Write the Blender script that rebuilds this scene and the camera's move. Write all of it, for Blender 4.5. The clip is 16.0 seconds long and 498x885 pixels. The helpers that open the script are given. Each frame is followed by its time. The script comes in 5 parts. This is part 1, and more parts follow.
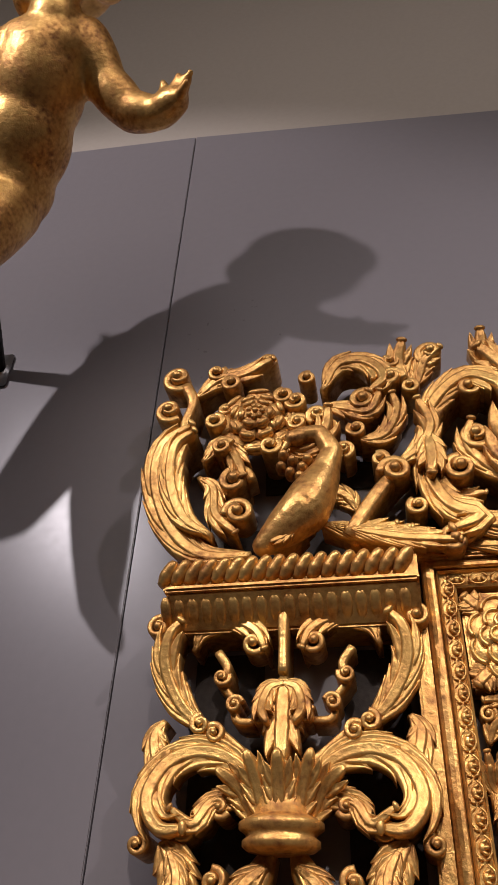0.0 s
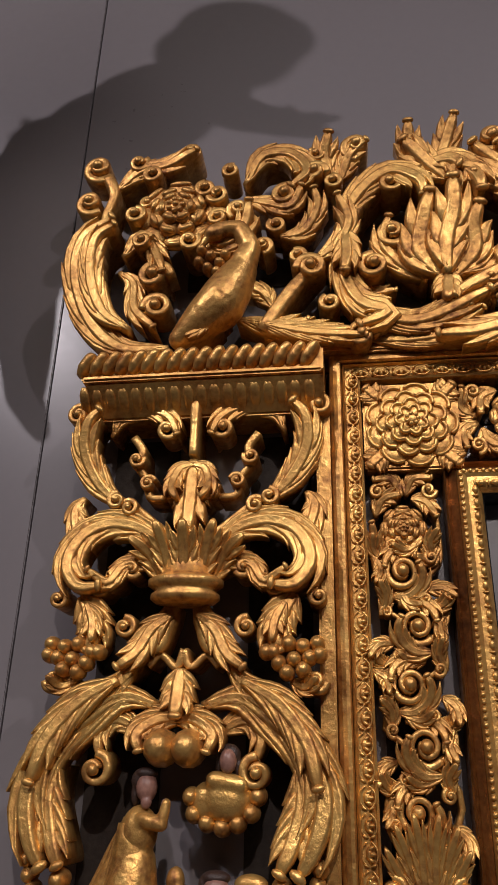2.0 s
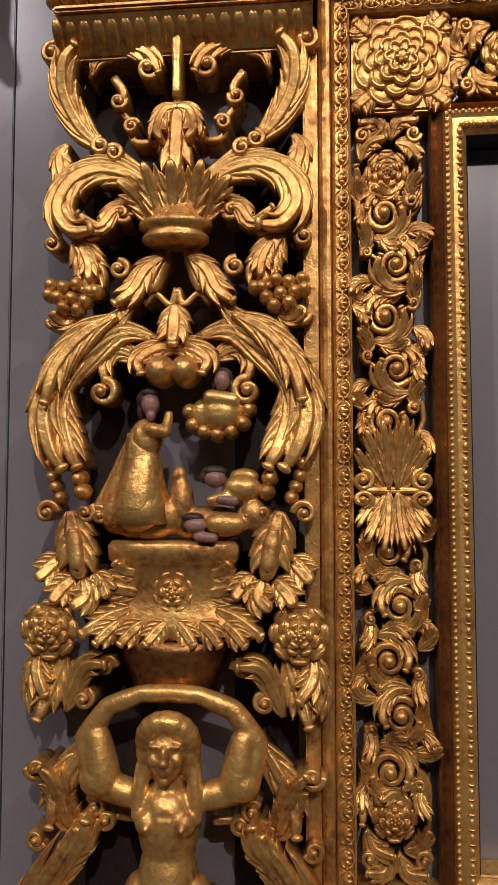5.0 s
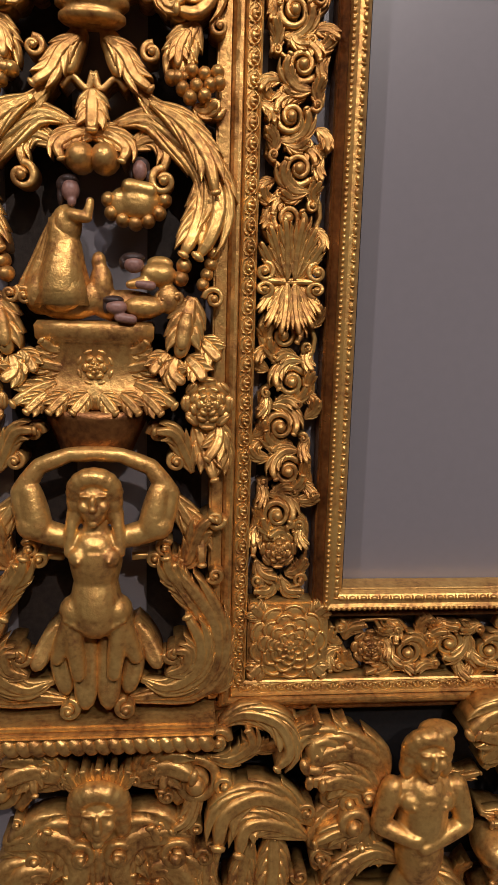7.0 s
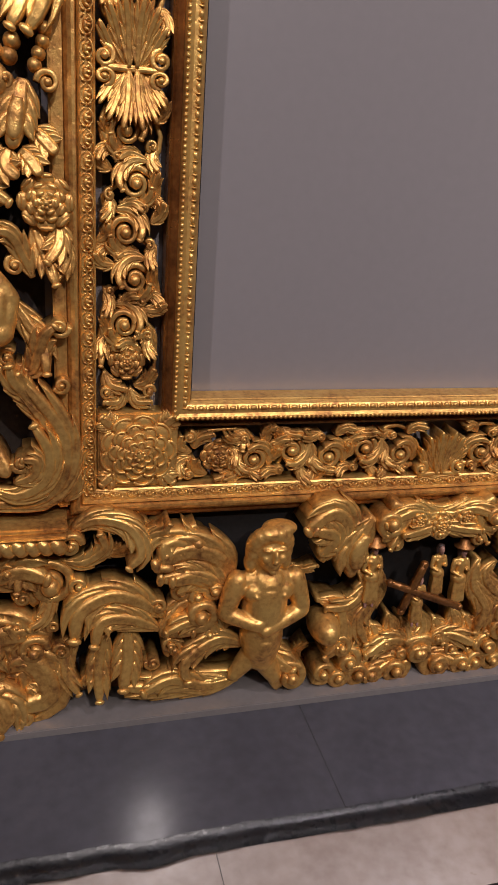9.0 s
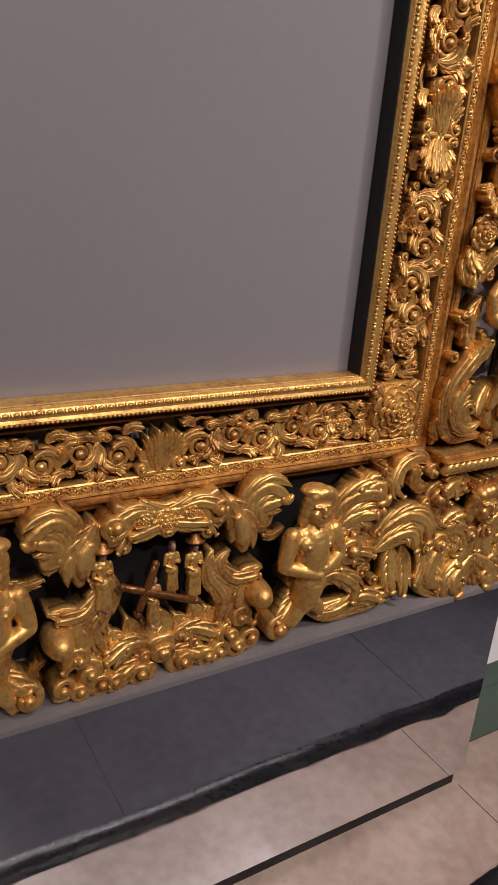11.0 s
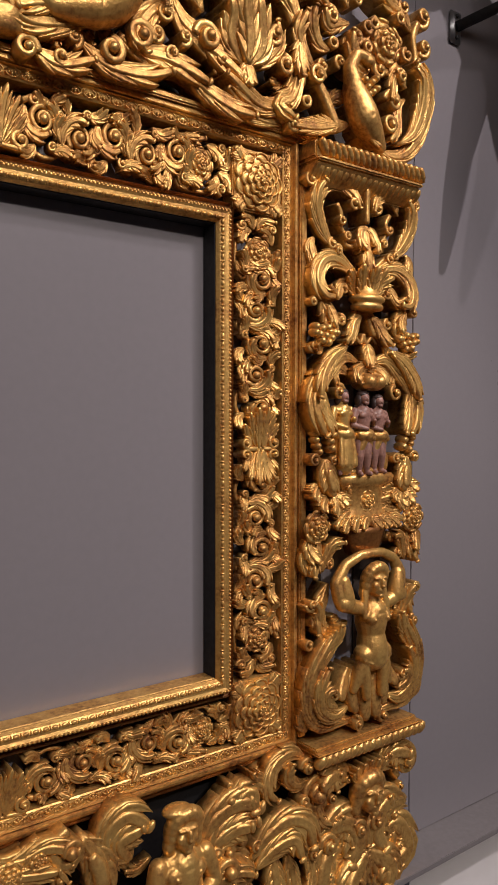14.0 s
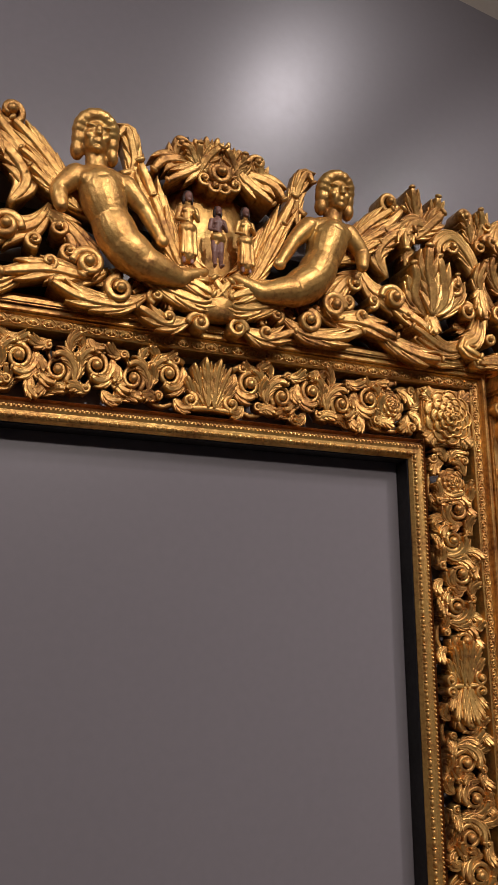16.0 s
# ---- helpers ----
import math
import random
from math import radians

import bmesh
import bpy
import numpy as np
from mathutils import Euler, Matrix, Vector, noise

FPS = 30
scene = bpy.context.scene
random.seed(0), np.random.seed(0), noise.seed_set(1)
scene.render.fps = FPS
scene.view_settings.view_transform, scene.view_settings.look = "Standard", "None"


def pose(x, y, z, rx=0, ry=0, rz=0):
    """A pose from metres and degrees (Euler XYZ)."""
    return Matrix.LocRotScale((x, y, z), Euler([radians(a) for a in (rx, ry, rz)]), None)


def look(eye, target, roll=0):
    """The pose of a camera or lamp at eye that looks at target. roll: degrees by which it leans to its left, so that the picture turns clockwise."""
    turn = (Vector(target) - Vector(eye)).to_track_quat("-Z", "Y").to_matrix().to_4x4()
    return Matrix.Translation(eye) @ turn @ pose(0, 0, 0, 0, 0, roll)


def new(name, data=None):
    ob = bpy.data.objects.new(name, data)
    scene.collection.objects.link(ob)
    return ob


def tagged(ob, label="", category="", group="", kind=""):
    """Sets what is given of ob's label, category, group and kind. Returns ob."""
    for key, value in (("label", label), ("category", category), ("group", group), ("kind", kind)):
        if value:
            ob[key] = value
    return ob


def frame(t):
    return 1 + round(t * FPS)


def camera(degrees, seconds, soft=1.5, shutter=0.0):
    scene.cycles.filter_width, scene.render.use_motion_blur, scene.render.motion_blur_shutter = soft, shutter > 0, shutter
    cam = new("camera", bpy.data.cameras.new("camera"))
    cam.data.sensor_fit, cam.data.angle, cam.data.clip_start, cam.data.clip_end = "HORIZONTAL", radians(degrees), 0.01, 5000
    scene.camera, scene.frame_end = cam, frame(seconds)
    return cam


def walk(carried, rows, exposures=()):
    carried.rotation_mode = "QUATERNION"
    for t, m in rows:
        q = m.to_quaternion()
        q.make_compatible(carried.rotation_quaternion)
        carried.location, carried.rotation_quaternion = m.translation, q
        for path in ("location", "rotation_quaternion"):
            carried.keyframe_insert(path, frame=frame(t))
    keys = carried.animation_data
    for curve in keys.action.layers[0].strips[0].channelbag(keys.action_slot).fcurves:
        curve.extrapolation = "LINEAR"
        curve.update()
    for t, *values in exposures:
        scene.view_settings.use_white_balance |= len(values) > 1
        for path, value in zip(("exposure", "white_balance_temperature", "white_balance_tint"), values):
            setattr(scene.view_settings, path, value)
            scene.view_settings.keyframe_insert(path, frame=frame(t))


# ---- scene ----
cam = camera(36.6, 16.0)
PATH = [
    (0, (-0.6666, -0.8766, 1.7785), (-0.717, -0.6475, 1.9654), 2.7),
    (0.5, (-0.6253, -0.9036, 1.7674), (-0.6676, -0.656, 1.9312), 1.8),
    (1, (-0.607, -0.9035, 1.7616), (-0.6471, -0.648, 1.9137), 1.4),
    (1.5, (-0.6001, -0.8948, 1.7566), (-0.6408, -0.633, 1.8973), 1.4),
    (2, (-0.5992, -0.8847, 1.7419), (-0.6399, -0.6144, 1.8657), 1.3),
    (2.5, (-0.6048, -0.8838, 1.7295), (-0.6454, -0.6056, 1.834), 1.1),
    (3, (-0.6045, -0.8868, 1.7183), (-0.6445, -0.6033, 1.8078), 1.0),
    (3.5, (-0.6118, -0.8872, 1.7077), (-0.6502, -0.6, 1.7853), 0.6),
    (4, (-0.5974, -0.8867, 1.6795), (-0.6351, -0.5959, 1.7434), 0.4),
    (6.3, (-0.7002, -0.996, 1.611), (-0.6958, -0.699, 1.569), 0.6),
    (6.5, (-0.7063, -1.0081, 1.6102), (-0.6952, -0.7122, 1.5622), 0.9),
    (7, (-0.6957, -1.0386, 1.6041), (-0.666, -0.7452, 1.5491), 1.6),
    (7.5, (-0.6834, -1.0553, 1.5922), (-0.6369, -0.7652, 1.5316), 2.2),
    (8, (-0.6784, -1.0537, 1.5681), (-0.621, -0.7712, 1.4853), 2.7),
    (8.5, (-0.6736, -1.0572, 1.5565), (-0.6138, -0.7823, 1.4526), 3.1),
    (9, (-0.6591, -1.067, 1.554), (-0.5811, -0.7989, 1.444), 4.4),
    (9.5, (-0.64, -1.0629, 1.5576), (-0.5422, -0.803, 1.4442), 5.3),
    (10, (-0.6207, -1.0657, 1.5636), (-0.5029, -0.8144, 1.45), 5.7),
    (10.2, (-0.603, -1.0681, 1.5636), (-0.4762, -0.8199, 1.4526), 5.7),
    (12.3, (-0.4065, -1.1537, 1.5674), (-0.2383, -0.9242, 1.4724), 2.3),
    (12.5, (-0.4005, -1.1584, 1.5759), (-0.2287, -0.9293, 1.4868), 1.9),
    (13, (-0.397, -1.1628, 1.614), (-0.2163, -0.9328, 1.5469), 1.8),
    (13.5, (-0.4026, -1.1739, 1.6467), (-0.2209, -0.9387, 1.6062), 1.0),
    (14, (-0.4042, -1.1946, 1.6918), (-0.2236, -0.9552, 1.6828), 0.1),
    (14.5, (-0.3988, -1.2167, 1.7268), (-0.2193, -0.9773, 1.7494), -1.0),
    (15, (-0.4081, -1.2278, 1.7487), (-0.2356, -0.9861, 1.7914), -1.7),
    (15.5, (-0.4266, -1.2263, 1.7589), (-0.2796, -0.9707, 1.8145), -1.2),
    (16, (-0.4461, -1.2279, 1.765), (-0.3322, -0.9585, 1.8322), -0.0),
]
EXPOSURES = [(0, -0.25), (1, -0.5), (2, -0.6), (3, -0.57), (4, -0.46), (6.5, -0.34), (8, -0.12), (9, -0.05), (10, -0.1), (12.5, -0.08), (13.5, -0.2), (14.5, -0.45), (15.5, -0.58), (16, -0.66)]
walk(cam, [(t, look(eye, target, roll)) for t, eye, target, roll in PATH], EXPOSURES)

# ---- world, lights and exposure ----
world = bpy.data.worlds.new("World")
scene.world = world
world.use_nodes = True
world.node_tree.nodes["Background"].inputs[0].default_value = (1.0, 0.93, 0.86, 1)
world.node_tree.nodes["Background"].inputs[1].default_value = 0.08


def spot(name, eye, target, watts, angle, size=0.03, blend=0.5, color=(1.0, 0.89, 0.84)):
    data = bpy.data.lights.new(name, "SPOT")
    data.energy, data.spot_size, data.spot_blend = watts, radians(angle), blend
    data.shadow_soft_size, data.color = size, color
    ob = new(name, data)
    ob.matrix_world = look(eye, target)
    return tagged(ob, "small warm museum spotlight on the ceiling track", "spotlight")


spot("ceiling_spotlight", (1.33, -2.40, 4.92), (-0.2, 0.0, 1.25), 158, 52, blend=0.6, color=(1.0, 0.91, 0.95))
spot("ceiling_spotlight", (-2.15, -2.0, 3.8), (-1.5, 0.1, 2.6), 135, 66, color=(1.0, 0.91, 0.96))
spot("ceiling_spotlight", (2.3, -2.9, 4.7), (1.78, 0.0, 1.8), 420, 50, blend=0.7, color=(1.0, 0.91, 0.93))
spot("ceiling_spotlight", (0.15, -4.1, 4.3), (0.1, 0.0, 0.75), 350, 42)
# added area fill without a visible source, lifts the general brightness of the room
data = bpy.data.lights.new("fill_light", "AREA")
data.shape, data.size, data.size_y, data.energy, data.color = "RECTANGLE", 4.0, 1.6, 60, (1.0, 0.90, 0.86)
tagged(new("fill_light", data), "unseen wide soft fill standing in for the other lamps of the gallery", "ceiling light").matrix_world = look((0.0, -3.3, 4.35), (0.0, -1.2, 1.0))


# ---- materials ----
def mat(name, color, rough=0.5, metal=0.0, spread=None, scale=6.0, fine=90.0, bump=0.15, dist=0.002, rough_var=0.12, coat=0.0):
    """A surface with broad and fine variation of colour and gloss, and a fine relief."""
    m = bpy.data.materials.new(name)
    m.use_nodes = True
    nt = m.node_tree
    b = nt.nodes["Principled BSDF"]
    b.inputs["Metallic"].default_value = metal
    b.inputs["Coat Weight"].default_value = coat
    geo = nt.nodes.new("ShaderNodeNewGeometry")
    big, small = nt.nodes.new("ShaderNodeTexNoise"), nt.nodes.new("ShaderNodeTexNoise")
    for n, s, d in ((big, scale, 5), (small, fine, 6)):
        n.inputs["Scale"].default_value, n.inputs["Detail"].default_value = s, d
        nt.links.new(geo.outputs["Position"], n.inputs["Vector"])
    mix = nt.nodes.new("ShaderNodeMath")
    mix.operation = "MULTIPLY_ADD"
    mix.inputs[1].default_value = 0.55
    nt.links.new(big.outputs["Fac"], mix.inputs[0])
    half = nt.nodes.new("ShaderNodeMath")
    half.operation = "MULTIPLY"
    half.inputs[1].default_value = 0.45
    nt.links.new(small.outputs["Fac"], half.inputs[0])
    nt.links.new(half.outputs[0], mix.inputs[2])
    ramp = nt.nodes.new("ShaderNodeValToRGB")
    low = spread or tuple(c * 0.85 for c in color)
    ramp.color_ramp.elements[0].position, ramp.color_ramp.elements[1].position = 0.36, 0.6
    ramp.color_ramp.elements[0].color, ramp.color_ramp.elements[1].color = (*low, 1), (*color, 1)
    nt.links.new(mix.outputs[0], ramp.inputs[0])
    nt.links.new(ramp.outputs[0], b.inputs["Base Color"])
    gloss = nt.nodes.new("ShaderNodeMapRange")
    gloss.inputs["To Min"].default_value, gloss.inputs["To Max"].default_value = rough + rough_var, max(0.02, rough - rough_var)
    gloss.inputs["From Min"].default_value, gloss.inputs["From Max"].default_value = 0.3, 0.7
    nt.links.new(mix.outputs[0], gloss.inputs["Value"])
    nt.links.new(gloss.outputs[0], b.inputs["Roughness"])
    if bump:
        bp = nt.nodes.new("ShaderNodeBump")
        bp.inputs["Strength"].default_value, bp.inputs["Distance"].default_value = bump, dist
        nt.links.new(small.outputs["Fac"], bp.inputs["Height"])
        nt.links.new(bp.outputs["Normal"], b.inputs["Normal"])
    return m


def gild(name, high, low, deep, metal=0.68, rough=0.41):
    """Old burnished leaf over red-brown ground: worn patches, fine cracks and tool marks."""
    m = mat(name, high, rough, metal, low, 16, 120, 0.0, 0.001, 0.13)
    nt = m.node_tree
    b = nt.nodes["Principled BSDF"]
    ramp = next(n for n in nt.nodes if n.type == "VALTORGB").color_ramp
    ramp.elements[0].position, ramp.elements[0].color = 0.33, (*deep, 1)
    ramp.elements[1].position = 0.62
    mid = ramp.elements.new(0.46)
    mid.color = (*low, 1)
    geo = next(n for n in nt.nodes if n.type == "NEW_GEOMETRY")
    normal = None
    for scale, strength, dist in ((110, 0.35, 0.003), (420, 0.35, 0.0009)):
        n, bp = nt.nodes.new("ShaderNodeTexNoise"), nt.nodes.new("ShaderNodeBump")
        n.inputs["Scale"].default_value, n.inputs["Detail"].default_value = scale, 3
        nt.links.new(geo.outputs["Position"], n.inputs["Vector"])
        nt.links.new(n.outputs["Fac"], bp.inputs["Height"])
        bp.inputs["Strength"].default_value, bp.inputs["Distance"].default_value = strength, dist
        if normal:
            nt.links.new(normal, bp.inputs["Normal"])
        normal = bp.outputs["Normal"]
    nt.links.new(normal, b.inputs["Normal"])
    return m


GOLD = gild("worn_gilding", (0.84, 0.52, 0.165), (0.60, 0.31, 0.09), (0.23, 0.09, 0.03))
BRIGHT = gild("bright_gilding", (0.87, 0.545, 0.17), (0.70, 0.385, 0.112), (0.36, 0.155, 0.05), 0.68, 0.40)
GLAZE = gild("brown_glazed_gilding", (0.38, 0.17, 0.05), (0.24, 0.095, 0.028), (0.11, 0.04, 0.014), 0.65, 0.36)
FLESH = mat("old_flesh_paint", (0.36, 0.19, 0.145), 0.42, 0.0, (0.18, 0.085, 0.065), 40, 200, 0.2, 0.001)
HAIR = mat("dark_hair_paint", (0.05, 0.028, 0.022), 0.5, 0.0, None, 60, 300, 0.5, 0.002)
WALL = mat("taupe_satin_wall_paint", (0.235, 0.215, 0.226), 0.30, 0.0, (0.223, 0.204, 0.215), 1.5, 60, 0.04, 0.001, 0.03)
UPPER = mat("beige_upper_wall_paint", (0.60, 0.53, 0.46), 0.7, 0.0, (0.57, 0.50, 0.43), 1.2, 70, 0.05, 0.001, 0.04)
WHITE = mat("white_lower_wall_paint", (0.84, 0.81, 0.80), 0.6, 0.0, (0.78, 0.75, 0.73), 1.2, 9, 0.05, 0.001, 0.05)
# near-black brown for strips that imitate the deep shade in the pierced holes
HOLE_SHADE = mat("hole_shade_brown", (0.040, 0.026, 0.018), 0.7, 0.0, (0.018, 0.011, 0.008), 9, 140, 0.3, 0.002)
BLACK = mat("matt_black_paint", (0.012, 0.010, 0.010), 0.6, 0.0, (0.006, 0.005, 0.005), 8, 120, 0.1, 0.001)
LEDGE = mat("grey_ledge_paint", (0.21, 0.19, 0.19), 0.42, 0.0, None, 3, 80, 0.05, 0.001, 0.06)
STEEL = mat("polished_grey_steel", (0.80, 0.80, 0.84), 0.035, 1.0, (0.72, 0.72, 0.76), 2.2, 5.0, 0.04, 0.002, 0.02)
FLOOR = mat("pale_worn_floor", (0.45, 0.345, 0.28), 0.34, 0.0, (0.33, 0.235, 0.185), 4.5, 30, 0.06, 0.001, 0.08)
SLATE = mat("dark_grey_slate_floor", (0.125, 0.122, 0.142), 0.16, 0.0, (0.092, 0.09, 0.106), 3.5, 26, 0.05, 0.002, 0.04)
SLATE.node_tree.nodes["Principled BSDF"].inputs["Specular IOR Level"].default_value = 0.025
EDGE = mat("black_rough_edge", (0.018, 0.018, 0.022), 0.3, 0.0, (0.008, 0.008, 0.01), 30, 60, 0.35, 0.004, 0.12)
GREEN = mat("dark_green_skirting_paint", (0.075, 0.125, 0.10), 0.4, 0.0, (0.06, 0.10, 0.08), 3, 60, 0.05, 0.001, 0.08)
METAL = mat("grey_metal", (0.45, 0.45, 0.46), 0.35, 1.0, None, 20, 200, 0.1, 0.001)


# ---- building helpers ----
def mesh_of(name, bm, material, smooth=True):
    bmesh.ops.recalc_face_normals(bm, faces=bm.faces)
    me = bpy.data.meshes.new(name)
    bm.to_mesh(me)
    bm.free()
    me.materials.append(material)
    if smooth:
        me.polygons.foreach_set("use_smooth", [True] * len(me.polygons))
    return me


def part(name, bm, material, parent=None, label="", smooth=True):
    ob = new(name, mesh_of(name, bm, material, smooth))
    ob.parent = parent
    return tagged(ob, label)


def thing(name, label, category, at=(0, 0, 0), kind="", group=""):
    ob = new(name)
    ob.location = at
    return tagged(ob, label, category, group, kind)


def box(bm, x0, x1, y0, y1, z0, z1, bevel=0.0):
    r = bmesh.ops.create_cube(bm, size=1.0, matrix=Matrix.LocRotScale(((x0 + x1) / 2, (y0 + y1) / 2, (z0 + z1) / 2), None, (x1 - x0, y1 - y0, z1 - z0)))
    if bevel:
        bmesh.ops.bevel(bm, geom=list({e for v in r["verts"] for e in v.link_edges}), offset=bevel, segments=2, affect="EDGES")


def structure(name, dims, material, label, category, bevel=0.0, parent=None):
    bm = bmesh.new()
    box(bm, *dims, bevel)
    ob = part(name, bm, material, parent, label, smooth=False)
    if parent is None:
        tagged(ob, label, category, kind="structure")
    return ob


# ---- the room ----
WALL_Y, WALL_Z, TOP_Z = 0.05, 0.643, 3.38
SEAM = 1.04
wall = thing("wall_north", "taupe satin panelled museum wall behind the frame", "wall", kind="structure")


def panel_top(x):
    return 3.515 - 0.131 * (max(-2.2, min(1.04, x)) + 1.04)


for x0, x1 in ((-4.6, -3.12), (-3.12, -SEAM), (-SEAM, SEAM), (SEAM, 3.12), (3.12, 4.6)):
    bm = bmesh.new()
    box(bm, x0 + 0.0012, x1 - 0.0012, WALL_Y, WALL_Y + 0.03, WALL_Z + 0.004, TOP_Z, 0.0012)
    for v in bm.verts:
        if v.co.z > 2:
            v.co.z += panel_top(v.co.x) - TOP_Z
    part("wall_panel", bm, WALL, wall, smooth=False)
structure("wall_backing", (-4.6, 4.6, WALL_Y + 0.031, WALL_Y + 0.09, WALL_Z + 0.006, 3.1), BLACK, "", "", 0, wall)
structure("wall_upper", (-4.6, 4.6, 0.16, 0.24, 2.9, 5.2), UPPER, "beige upper wall above the panelling", "wall")
structure("ceiling", (-4.8, 4.8, -5.2, 0.6, 5.202, 5.3), UPPER, "plain beige ceiling", "ceiling")
structure("wall_south", (-4.6, 4.6, -5.2, -5.05, 0, 5.2), WALL, "plain taupe wall across the room", "wall")
structure("wall_west", (-4.75, -4.6, -5.2, 0.6, 0, 5.2), WALL, "plain taupe side wall", "wall")
structure("wall_east", (4.6, 4.75, -5.2, 0.6, 0, 5.2), WALL, "plain taupe side wall", "wall")
structure("wall_lower", (-4.6, 4.6, 0.040, 0.24, 0.285, 0.6305), WHITE, "white recessed wall under the panelling", "wall")
structure("ledge_trim", (-4.6, 4.6, -0.062, 0.20, 0.631, 0.6455), LEDGE, "thin grey painted ledge under the wall panels", "ledge", 0.0015)
structure("floor", (-4.6, 4.6, -0.30, 0.24, -0.1, 0.0), FLOOR, "pale worn floor along the wall", "floor")
structure("ground", (-4.6, 4.6, -5.05, -0.36, -0.1, 0.0), SLATE, "dark grey polished slate floor", "floor")


# ---- carving helpers: (u, v) across and up in cm, d towards the room in cm ----
class Carving:
    def __init__(self):
        self.v, self.f = [], []

    def grid(self, rows, closed=True):
        base, k = len(self.v), len(rows[0])
        for r in rows:
            self.v.extend(r)
        for i in range(len(rows) - 1):
            for j in range(k if closed else k - 1):
                a, b = base + i * k + j, base + i * k + (j + 1) % k
                self.f.append((a, b, b + k, a + k))
        if closed:
            self.f.append(tuple(range(base, base + k)))
            self.f.append(tuple(range(base + (len(rows) - 1) * k, base + len(rows) * k)))

    def ball(self, u, v, d, ru, rv=None, rd=None, seg=14, rings=9, tilt=0.0):
        rv, rd = rv or ru, rd or ru
        c, s = math.cos(tilt), math.sin(tilt)
        rows = []
        for i in range(1, rings):
            a = math.pi * i / rings
            row = []
            for j in range(seg):
                b = 2 * math.pi * j / seg
                x, z, y = ru * math.sin(a) * math.cos(b), rv * math.sin(a) * math.sin(b), rd * math.cos(a)
                row.append((u + x * c - z * s, v + x * s + z * c, d + y))
            rows.append(row)
        self.grid(rows)

    def limb(self, p, q, r0, r1, seg=20):
        p, q = Vector(p), Vector(q)
        t = (q - p).normalized()
        n = t.orthogonal().normalized()
        m = t.cross(n)
        rows = []
        for i in range(7):
            s = i / 6
            c, r = p.lerp(q, s), (r0 + (r1 - r0) * s) * (1 + 0.08 * math.sin(math.pi * s))
            rows.append([tuple(c + n * r * math.cos(2 * math.pi * j / seg) + m * r * math.sin(2 * math.pi * j / seg)) for j in range(seg)])
        self.grid(rows)
        self.ball(*p, r0 * 0.98)
        self.ball(*q, r1 * 0.98)

    def mesh(self, name, material):
        me = bpy.data.meshes.new(name)
        me.from_pydata([(u / 100, -d / 100, v / 100) for u, v, d in self.v], [], self.f)
        bm = bmesh.new()
        bm.from_mesh(me)
        bpy.data.meshes.remove(me)
        return mesh_of(name, bm, material)


def along(pts, n):
    """Even steps on a smooth line through the points: place and direction."""
    p = [Vector((*q, 0)) if len(q) == 2 else Vector(q) for q in pts]
    p = [p[0] * 2 - p[1], *p, p[-1] * 2 - p[-2]]
    fine = []
    for i in range(1, len(p) - 2):
        a, b, c, e = p[i - 1:i + 3]
        for k in range(12):
            t = k / 12
            fine.append(0.5 * (2 * b + (c - a) * t + (2 * a - 5 * b + 4 * c - e) * t * t + (3 * b - a - 3 * c + e) * t ** 3))
    fine.append(p[-2])
    run = [0.0]
    for a, b in zip(fine, fine[1:]):
        run.append(run[-1] + (b - a).length)
    out, j = [], 0
    for i in range(n + 1):
        s = run[-1] * i / n
        while j < len(fine) - 2 and run[j + 1] < s:
            j += 1
        f = (s - run[j]) / max(1e-6, run[j + 1] - run[j])
        t = fine[j + 1] - fine[j]
        out.append((fine[j].lerp(fine[j + 1], min(1, f)), t.normalized()))
    return out, run[-1]


def blade(g, line, width, lift, thick, groove, back=None, across=(-1.0, -0.72, -0.36, 0.0, 0.36, 0.72, 1.0)):
    """One swelling tongue along a line: width and height for each step, a groove down its middle."""
    rows = []
    for i, (c, t) in enumerate(line):
        nrm, half, top = Vector((-t.y, t.x, 0)), width[i], lift[i]
        row = []
        for a in across:
            p = c + nrm * half * a
            row.append((p.x, p.y, top + thick[i] * (math.sqrt(max(0.0, 1 - a * a)) * 0.9 - groove * math.exp(-(a / 0.26) ** 2))))
        for a in (0.75, -0.75):
            p = c + nrm * half * a
            z = top - 1.1 * thick[i]
            row.append((p.x, p.y, z if back is None else min(z, back)))
        rows.append(row)
    g.grid(rows)
    return rows


